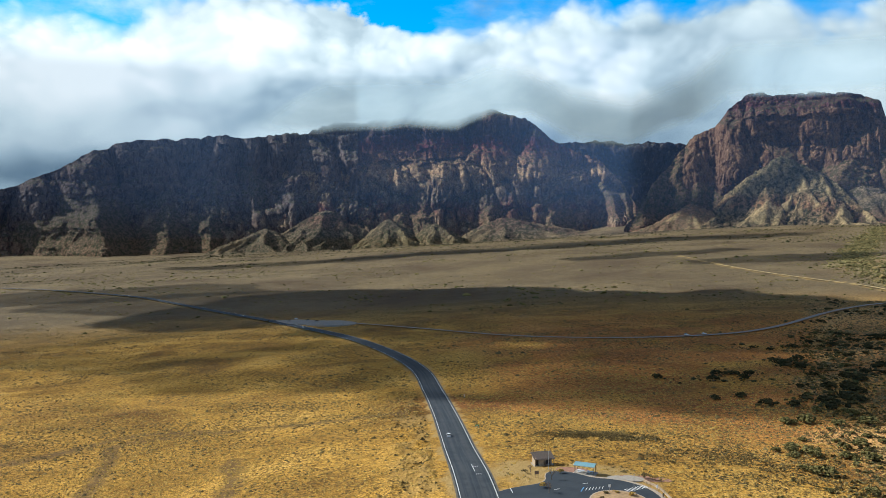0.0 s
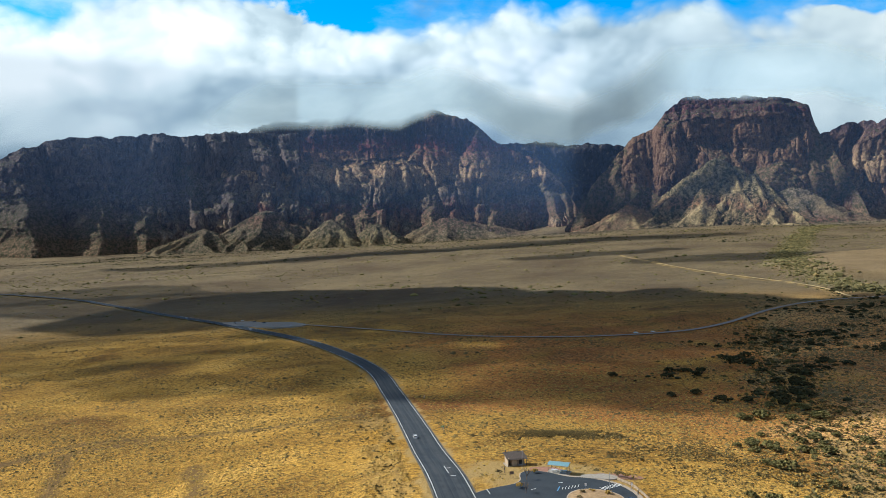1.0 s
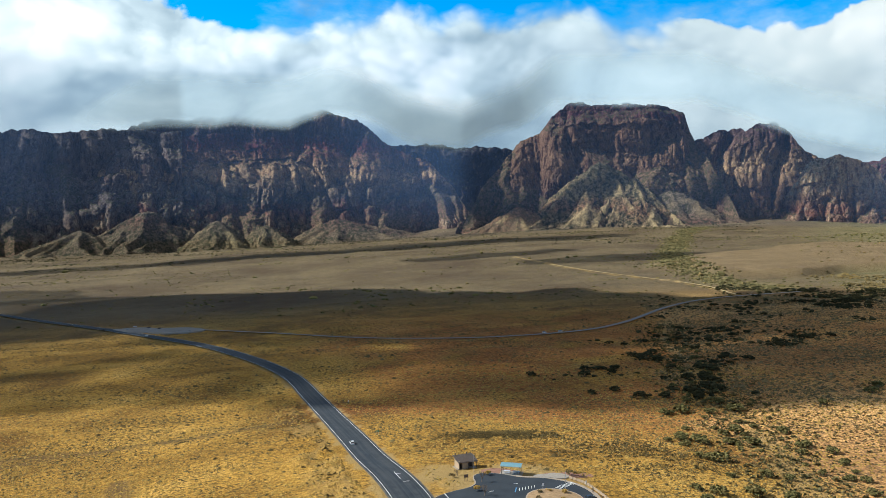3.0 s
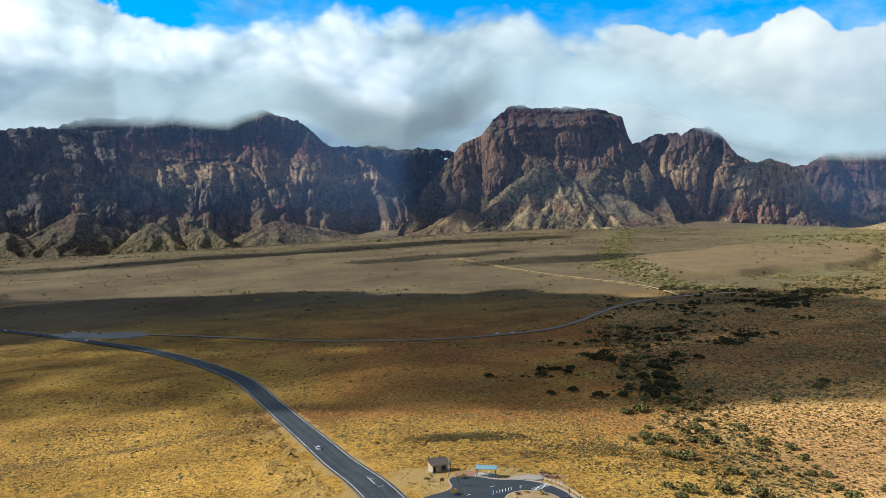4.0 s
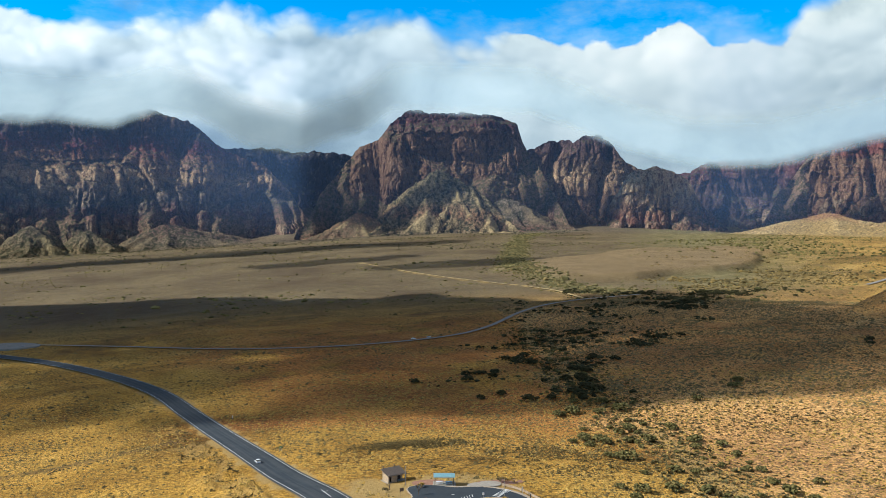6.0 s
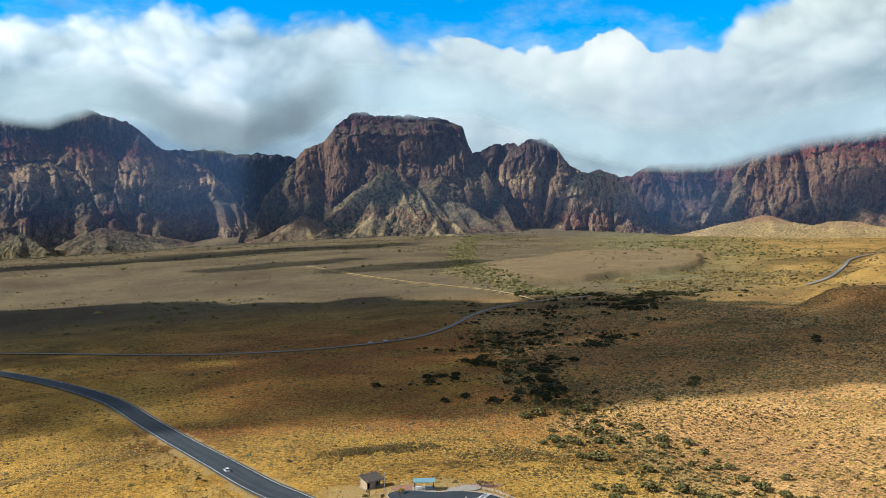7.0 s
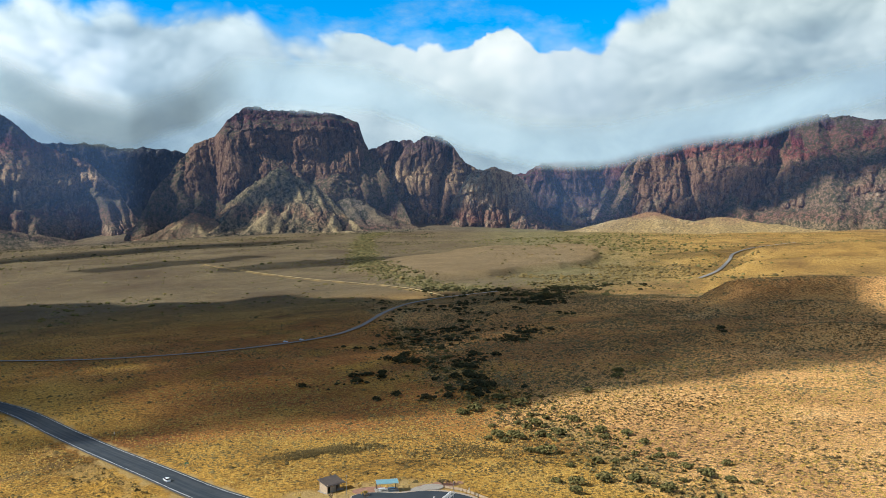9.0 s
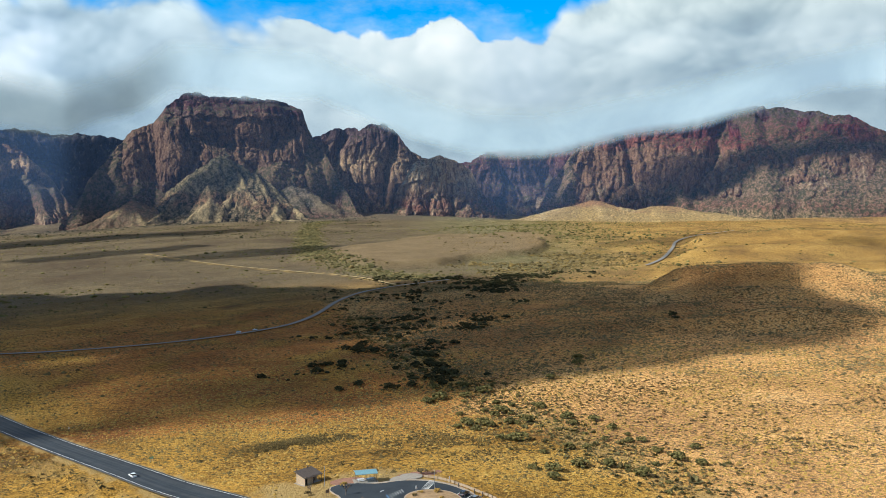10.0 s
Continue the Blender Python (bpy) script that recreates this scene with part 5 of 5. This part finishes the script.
# ---- plants ----
def blob(rng, n_ring=5):
    """A small rough clump of about 15 triangles: unit size, flat below."""
    verts = [(0.15 * rng.standard_normal(), 0.15 * rng.standard_normal(), 1.0)]
    for h, rad in ((0.55, 0.85), (0.0, 0.75)):
        for k in range(n_ring):
            a = (k + rng.random() * 0.7) / n_ring * 2 * math.pi
            rr = rad * (0.7 + 0.6 * rng.random())
            verts.append((rr * math.cos(a), rr * math.sin(a), h * (0.7 + 0.6 * rng.random())))
    faces = [(0, 1 + k, 1 + (k + 1) % n_ring) for k in range(n_ring)]
    for k in range(n_ring):
        a, b = 1 + k, 1 + (k + 1) % n_ring
        faces += [(a, a + n_ring, b + n_ring), (a, b + n_ring, b)]
    return np.array(verts), np.array(faces)


def burr(rng):
    """A twiggy clump of ten pointed sprays."""
    verts, faces = [], []
    for k in range(10):
        a, e = (k + rng.random()) / 10 * 6.283, rng.uniform(0.1, 1.45)
        d = np.array([math.cos(a) * math.cos(e), math.sin(a) * math.cos(e), math.sin(e)])
        side = np.array([-math.sin(a), math.cos(a), 0.3 * rng.standard_normal()])
        tip = d * rng.uniform(0.8, 1.15)
        foot = d * 0.25 + np.array([0, 0, 0.1])
        wide = rng.uniform(0.5, 0.75)
        verts += [foot - side * wide * 0.6, foot + side * wide * 0.8, tip + side * wide * 0.5 * rng.uniform(-1, 1)]
        faces.append((3 * k, 3 * k + 1, 3 * k + 2))
    return np.array(verts), np.array(faces)


def tiny(rng):
    """A tuft of five triangles for shrubs farther off."""
    verts = [(0.2 * rng.standard_normal(), 0.2 * rng.standard_normal(), 1.0)]
    for k in range(5):
        a = (k + rng.random() * 0.7) / 5 * 6.283
        rr = 0.7 + 0.5 * rng.random()
        verts.append((rr * math.cos(a), rr * math.sin(a), 0.25 * rng.random()))
    return np.array(verts), np.array([(0, 1 + k, 1 + (k + 1) % 5) for k in range(5)])


def scatter(name, label, x, y, size, mat, seed, squash=0.75, shape=None):
    """One mesh of many low shrubs, uncountable from afar."""
    rng = np.random.default_rng(seed)
    z = land(x, y)
    shapes = [(shape or blob)(rng) for _ in range(24)]
    pick = rng.integers(0, 24, len(x))
    turn = rng.random(len(x)) * 6.283
    nv, nf = len(shapes[0][0]), len(shapes[0][1])
    sv, sf = np.stack([a for a, _ in shapes]), np.stack([b for _, b in shapes])
    v = sv[pick]
    c, s_ = np.cos(turn)[:, None], np.sin(turn)[:, None]
    sx = size[:, None] * (0.8 + 0.5 * rng.random((len(x), 1)))
    vx, vy = v[..., 0] * c - v[..., 1] * s_, v[..., 0] * s_ + v[..., 1] * c
    out = np.stack([x[:, None] + vx * sx, y[:, None] + vy * size[:, None], z[:, None] - 0.08 * size[:, None] + v[..., 2] * size[:, None] * squash], -1)
    f = sf[pick] + (np.arange(len(x)) * nv)[:, None, None]
    return tagged(link_mesh(name, out.reshape(-1, 3), f.reshape(-1, 3), mat, shade=False), label, "shrubs", kind="stuff")


def sector(rng, n, a0, a1, r0, r1):
    a = np.radians(rng.uniform(a0, a1, n))
    r = np.sqrt(rng.uniform(r0**2, r1**2, n))
    return r * np.sin(a) - 30, r * np.cos(a) + 5


def open_ground(x, y):
    return (away(x, y, ROAD) > 7.5) & (away(x, y, LANE[::2]) > 5) & (np.hypot(x - 34, y - 167) > 19) & (np.hypot(x - 24, y - 190) > 8) & (np.hypot(x - 15, y - 171) > 8)


STRIPS = np.vstack([spline([(150, 292), (168, 335), (227, 381), (288, 420), (360, 500), (440, 585)], 5), spline([(112, 306), (128, 303), (146, 300)], 4), spline([(425, 715), (468, 645), (520, 605), (560, 585)], 5)])
INNER = spline([(120, 325), (185, 385), (255, 470), (345, 585), (410, 655)], 8)


def thicket(x, y):
    """How densely bushes crowd along the shaded wash, 0 to 1."""
    x, y = np.asarray(x, float), np.asarray(y, float)
    ragged = fbm(x / 32, y / 32, octaves=3, seed=61)
    wide = 6 + 20 * smooth(y, 350, 540)
    dense = np.exp(-((away(x, y, STRIPS) / wide) ** 2)) * smooth(ragged, -0.55, 0.3)
    loose = 0.36 * np.exp(-((away(x, y, INNER) / (24 + 30 * smooth(y, 320, 560))) ** 2)) * smooth(ragged, -0.1, 0.5)
    return np.maximum(dense, loose) * (away(x, y, LANE[::2]) > 7)


def side_of_wash(x, y):
    return (x - 104) * 0.93 - (y - 183) * 0.37 + 14 * fbm(x / 40, y / 40, seed=21)


def build_scrub():
    rng = np.random.default_rng(77)
    # sandy flat: grey-green sage, evenly spread
    x, y = sector(rng, 150000, 15, 76, 150, 760)
    keep = (side_of_wash(x, y) > -6) & open_ground(x, y) & (rng.random(len(x)) < 0.6 + 0.5 * fbm(x / 30, y / 30, seed=31))
    x, y = x[keep], y[keep]
    size = np.exp(rng.normal(-0.72, 0.36, len(x)))
    near = np.hypot(x + 50, y - 25) < 330
    scatter("sagebrush", "grey-green sagebrush dotting the sandy flat", x[near], y[near], size[near], SAGE, 1, 0.6, shape=burr)
    scatter("sagebrush", "grey-green sagebrush on the shaded slope", x[~near], y[~near], size[~near] * 1.1, SAGE, 6, shape=tiny)
    # grassland: low tufts in drifts, small and close by the road, coarser far off
    for n, r0, r1, mean, kind, label in ((62000, 125, 330, -1.35, tiny, "low brown scrub among dry yellow grass"), (90000, 310, 820, -0.95, tiny, "dark low scrub on the brown shaded grassland")):
        x, y = sector(rng, n, -36, 45, r0, r1)
        drift = 0.5 * fbm(x / 38, y / 26, octaves=3, seed=33) + 0.7 * fbm(x / 85 + y / 160, y / 17, octaves=3, seed=34) + 0.3 * smooth(x + y * 0.3, 100, 180)
        keep = (side_of_wash(x, y) < 4) & open_ground(x, y) & (rng.random(len(x)) < 0.16 + 0.84 * smooth(drift, -0.1, 0.7))
        x, y = x[keep], y[keep]
        scatter("scrub", label, x, y, np.exp(rng.normal(mean, 0.42, len(x))), SCRUB, 2, 0.75, shape=kind)
    # straw tufts close by
    x, y = sector(rng, 110000, -36, 70, 125, 400)
    keep = open_ground(x, y) & (rng.random(len(x)) < 0.5 - 0.5 * fbm(x / 25, y / 25, seed=35))
    x, y = x[keep], y[keep]
    scatter("grass_tufts", "straw-yellow grass tufts on the plain", x, y, np.exp(rng.normal(-1.2, 0.3, len(x))), STRAW, 3, 0.8, shape=tiny)
    # close scrub patches by the overlook
    n = 9000
    k = rng.integers(0, 4, n)
    cx, cy = np.array([55, 44, 84, 70])[k], np.array([238, 240, 202, 212])[k]
    x, y = cx + rng.normal(0, 1, n) * np.array([9, 8, 15, 17])[k], cy + rng.normal(0, 1, n) * np.array([3.2, 2.8, 12, 12])[k]
    keep = open_ground(x, y) & (fbm(x / 9, y / 9, octaves=3, seed=45) > -0.25)
    scatter("scrub", "close grey-olive scrub patch in the grass", x[keep], y[keep], np.exp(rng.normal(-1.1, 0.35, keep.sum())), SCRUB, 4, 0.7, shape=burr)
    # rough bank left of the highway
    k = rng.integers(30, 130, 1500)
    x, y = ROAD[k, 0] - rng.uniform(7.5, 19, 1500), ROAD[k, 1] + rng.normal(0, 2, 1500)
    keep = (fbm(x / 7, y / 9, seed=43) > -0.1) & open_ground(x, y)
    scatter("scrub", "tan scrub on the rough bank beside the highway", x[keep], y[keep], np.exp(rng.normal(-0.95, 0.4, keep.sum())), SCRUB, 8, 0.7, shape=burr)
    # dry shrubs lining the open wash
    k = rng.integers(0, len(WASH) - 20, 3200)
    x, y = WASH[k, 0] + rng.normal(0, 9, 3200), WASH[k, 1] + rng.normal(0, 5, 3200)
    keep = open_ground(x, y) & (away(x, y, WASH) > 2.2)
    scatter("scrub", "olive and straw shrubs lining the sandy wash", x[keep], y[keep], np.exp(rng.normal(-0.5, 0.4, keep.sum())), OLIVE, 10, 0.85, shape=burr)
    # thicket in the wash
    x, y = rng.uniform(85, 580, 60000), rng.uniform(270, 740, 60000)
    keep = rng.random(len(x)) < 0.55 * thicket(x, y)
    x, y = x[keep], y[keep]
    scatter("scrub", "dark thicket of low bushes along the wash", x, y, np.exp(rng.normal(-0.1, 0.4, len(x))), SHADED_LEAF, 9, 0.8)
    # green shrubs down the far wash and trees at the canyon mouth
    k = rng.integers(0, len(GREEN_WASH), 7000)
    x, y = GREEN_WASH[k, 0] + rng.normal(0, 14, 7000), GREEN_WASH[k, 1] + rng.normal(0, 14, 7000)
    scatter("scrub", "olive-green shrubs along the far wash", x, y, np.exp(rng.normal(0.2, 0.45, len(x))), OLIVE, 12, 0.85)
    # dark bushes in drifts along the mountains' foot
    x, y = sector(rng, 24000, -32, 34, 1700, 2650)
    keep = rng.random(len(x)) < smooth(fbm(x / 240, y / 45, octaves=3, seed=87) + 0.25 * smooth(np.hypot(x, y), 1900, 2500), 0.05, 0.6)
    x, y = x[keep], y[keep]
    scatter("scrub", "dark bushes in drifts below the mountains", x, y, np.exp(rng.normal(0.35, 0.45, len(x))), SHADED_LEAF, 15, 0.85, shape=tiny)
    k = rng.random(560)
    x, y = 1230 - 180 * k + rng.normal(0, 90, 560), 1370 - 430 * k + rng.normal(0, 70, 560)
    scatter("trees", "dark green trees at the canyon mouth", x, y, rng.uniform(1.2, 3.4, 560), JUNIPER, 13, 1.1)
    # far plain
    x, y = sector(rng, 26000, -34, 76, 720, 2300)
    az = np.degrees(np.arctan2(x, y))
    keep = rng.random(len(x)) < 0.12 + 0.8 * smooth(fbm(x / 130, y / 130, octaves=3, seed=37) + 0.4 * smooth(az, 30, 45), 0.0, 0.7)
    keep &= (rng.random(len(x)) > 0.93 * terrace(x, y)) & (away(x, y, SPUR[::2]) > 8) & (away(x, y, TRACK) > 6) & (away(x, y, ROAD[::3]) > 10)
    x, y = x[keep], y[keep]
    scatter("scrub", "scattered dark bushes on the far plain", x, y, np.exp(rng.normal(0.25, 0.4, len(x))), JUNIPER, 5)
    # green flat at the canyon mouth
    x, y = sector(rng, 46000, 33, 56, 640, 2200)
    far = np.hypot(x, y)
    keep = rng.random(len(x)) < smooth(fbm(x / 110, y / 110, octaves=3, seed=81) + 0.7 - 0.0022 * np.abs(far - 1150 + 14 * (np.degrees(np.arctan2(x, y)) - 40)), 0.0, 0.8)
    keep &= rng.random(len(x)) < smooth(np.degrees(np.arctan2(x, y)), 33, 39) * (1 - smooth(np.degrees(np.arctan2(x, y)), 48, 56))
    keep &= (rng.random(len(x)) > 0.95 * terrace(x, y)) & (away(x, y, SPUR[::2]) > 7) & (away(x, y, TRACK) > 5)
    x, y = x[keep], y[keep]
    scatter("scrub", "green scrub over the flat at the canyon mouth", x, y, np.exp(rng.normal(0.15, 0.45, len(x))), SCRUB, 11, 0.85)


build_scrub()


def bush_shape(seed, clumps=105):
    """Crown of a juniper: many small leafy clumps round an uneven dome."""
    rng = np.random.default_rng(seed)
    verts, faces, count = [], [], 0
    lobes = [(rng.normal(0, 0.27), rng.normal(0, 0.27), 0.42 + 0.3 * rng.random(), 0.52 + 0.22 * rng.random()) for _ in range(5)]
    for k in range(clumps):
        lx, ly, lz, lr = lobes[k % 5]
        d = rng.normal(0, 1, 3)
        d /= np.linalg.norm(d)
        d[2] = abs(d[2]) * 0.9 - 0.25
        at = np.array([lx, ly, lz]) + d * lr * (0.75 + 0.3 * rng.random())
        at[2] = max(at[2], 0.12)
        v, f = blob(rng)
        size = 0.13 + 0.13 * rng.random()
        v = v - np.array([0, 0, 0.4])
        turn = np.array(Euler(tuple(rng.uniform(0, 6.28, 3))).to_matrix())
        verts.append(v @ turn.T * size * np.array([1.1, 1.1, 0.9]) + at)
        faces.append(f + count)
        count += len(v)
    return np.vstack(verts), np.vstack(faces)


def make_bush(seed, label, leaf):
    t = new("juniper_bush")
    tagged(t, label, "bush", "junipers along the wash")
    v, f = bush_shape(seed)
    link_mesh("crown", v, f, leaf, t, shade=False, plan=False)
    rng = random.Random(seed)
    limbs = []
    for k in range(4):
        a = k * 1.57 + rng.random()
        limbs.append(rod((0, 0, -0.1), (0.35 * math.cos(a), 0.35 * math.sin(a), 0.5 + 0.2 * rng.random()), 0.06, 5, 0.02))
    part("trunk", joined(*limbs), BARK, t)
    return t


BUSHES = [make_bush(40 + k, "rounded olive-green juniper bush on sandy ground", JUNIPER) for k in range(4)] + [make_bush(60 + k, "juniper bush in the thicket, its leaves darkened as if in shade", SHADED_LEAF) for k in range(4)]
PLANTED = set()


def plant(k, x, y, size, turn, dark=False):
    # dark picks the copy whose leaf colour already holds the shade
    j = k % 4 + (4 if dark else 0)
    m = planted(x, y, float(land(x, y)) - 0.05, turn, size) @ Matrix.Diagonal((1, 1, 0.85, 1))
    if j not in PLANTED:
        PLANTED.add(j)
        BUSHES[j].matrix_world = m
        return
    ob = copy_thing(BUSHES[j], pose(0, 0, 0))
    ob.matrix_basis = m


def build_bushes():
    rng = random.Random(5)
    near = [(86, 168), (77, 169), (99, 184), (115, 185), (133, 203), (130, 212), (123, 204), (127, 192), (124, 184), (122, 177), (92, 155), (93, 165), (71, 164), (73, 172), (103, 181),
            (135, 228), (112, 219), (115, 230), (91, 202), (93, 199), (96, 222), (95, 217), (92, 222), (114, 262), (122, 253), (116, 168), (113, 159), (126, 163), (114, 153)]
    mid = [(139, 261), (139, 273), (130, 280), (171, 257), (201, 269), (209, 276), (329, 308), (341, 317), (115, 310), (134, 351), (128, 355), (115, 342), (104, 307), (119, 296), (126, 290), (159, 346), (155, 324), (137, 284),
           (172, 341), (153, 295), (128, 259), (119, 263), (112, 262), (98, 224), (101, 221), (101, 217), (109, 218), (121, 233), (95, 198), (116, 216)]
    k = 0
    for x, y in near:
        plant(k, x, y, rng.uniform(1.3, 2.3) * (1.4 if k == 0 else 1), rng.uniform(0, 360))
        k += 1
    for x, y in mid:
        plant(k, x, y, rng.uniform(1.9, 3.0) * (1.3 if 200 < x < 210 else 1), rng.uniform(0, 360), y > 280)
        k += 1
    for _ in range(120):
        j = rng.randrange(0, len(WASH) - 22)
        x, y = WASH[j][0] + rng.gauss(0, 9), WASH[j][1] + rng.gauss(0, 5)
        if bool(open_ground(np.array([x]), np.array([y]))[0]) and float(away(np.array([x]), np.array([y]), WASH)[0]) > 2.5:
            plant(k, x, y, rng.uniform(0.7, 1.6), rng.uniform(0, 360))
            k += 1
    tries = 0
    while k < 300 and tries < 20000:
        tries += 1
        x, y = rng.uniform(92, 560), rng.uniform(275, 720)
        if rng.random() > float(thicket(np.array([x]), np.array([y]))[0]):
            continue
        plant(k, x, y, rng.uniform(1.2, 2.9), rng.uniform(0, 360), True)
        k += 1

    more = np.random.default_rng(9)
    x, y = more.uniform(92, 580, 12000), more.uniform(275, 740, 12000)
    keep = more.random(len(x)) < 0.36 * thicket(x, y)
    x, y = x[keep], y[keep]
    scatter("juniper_thicket", "dark juniper thicket along the shaded wash", x, y, more.uniform(1.1, 2.9, len(x)), SHADED_LEAF, 14, 0.85, shape=lambda r: bush_shape(int(r.integers(1, 99999)), 60))


build_bushes()


def bare_tree(x, y, high, seed, label):
    """A small leafless tree with forked limbs."""
    t = stand("bare_tree", x, y)
    tagged(t, label, "tree")
    rng = random.Random(seed)
    twigs = []

    def grow(a, way, length, r, depth):
        b = a + way * length
        twigs.append((a, b, r, r * 0.65, depth))
        if depth < 4:
            for _ in range(3 if depth else 4):
                w = (way + Vector((rng.uniform(-0.8, 0.8), rng.uniform(-0.8, 0.8), rng.uniform(-0.1, 0.5)))).normalized()
                grow(b, w, length * rng.uniform(0.6, 0.85), r * 0.6, depth + 1)

    grow(Vector((0, 0, -0.1)), Vector((0.05, 0, 1)), high * 0.28, 0.1, 0)
    part("trunk", joined(*[rod(a, b, r, 6, r2) for a, b, r, r2, d in twigs if d == 0]), BARK, t)
    part("branches", joined(*[rod(a, b, max(r, 0.012), 4, r2) for a, b, r, r2, d in twigs if d]), BARK, t)


bare_tree(24.0, 178.0, 3.6, 3, "small leafless grey tree beside the entrance road")
bare_tree(20.2, 185.6, 2.0, 5, "low leafless shrub on bare earth")
bare_tree(22.3, 169.2, 3.0, 8, "small leafless tree by the timber fence")


def dry_shrub(x, y, size, seed, mat, label):
    t = stand("dry_shrub", x, y, 0, 0.3)
    tagged(t, label, "shrub", "shrubs round the car park")
    v, f = bush_shape(seed, 60)
    link_mesh("crown", v * size, f, mat, t, shade=False, plan=False)
    part("stem", rod((0, 0, -0.2), (0.1 * size, 0, 0.6 * size), 0.04, 6, 0.02), BARK, t)


for k, (x, y, size) in enumerate(((34.2, 168.2, 0.7), (36.6, 169.0, 0.55), (39.4, 167.2, 0.8), (33.0, 165.0, 0.6), (37.5, 163.5, 0.7), (26.6, 183.2, 0.9), (45.6, 180.6, 1.1), (47.6, 180.0, 0.8), (21.4, 172.4, 0.9), (18.8, 184.2, 0.7), (29.2, 189.6, 0.6))):
    dry_shrub(x, y, size, 300 + k, STRAW if k % 3 else SAGE, "straw-coloured dry shrub beside the car park")
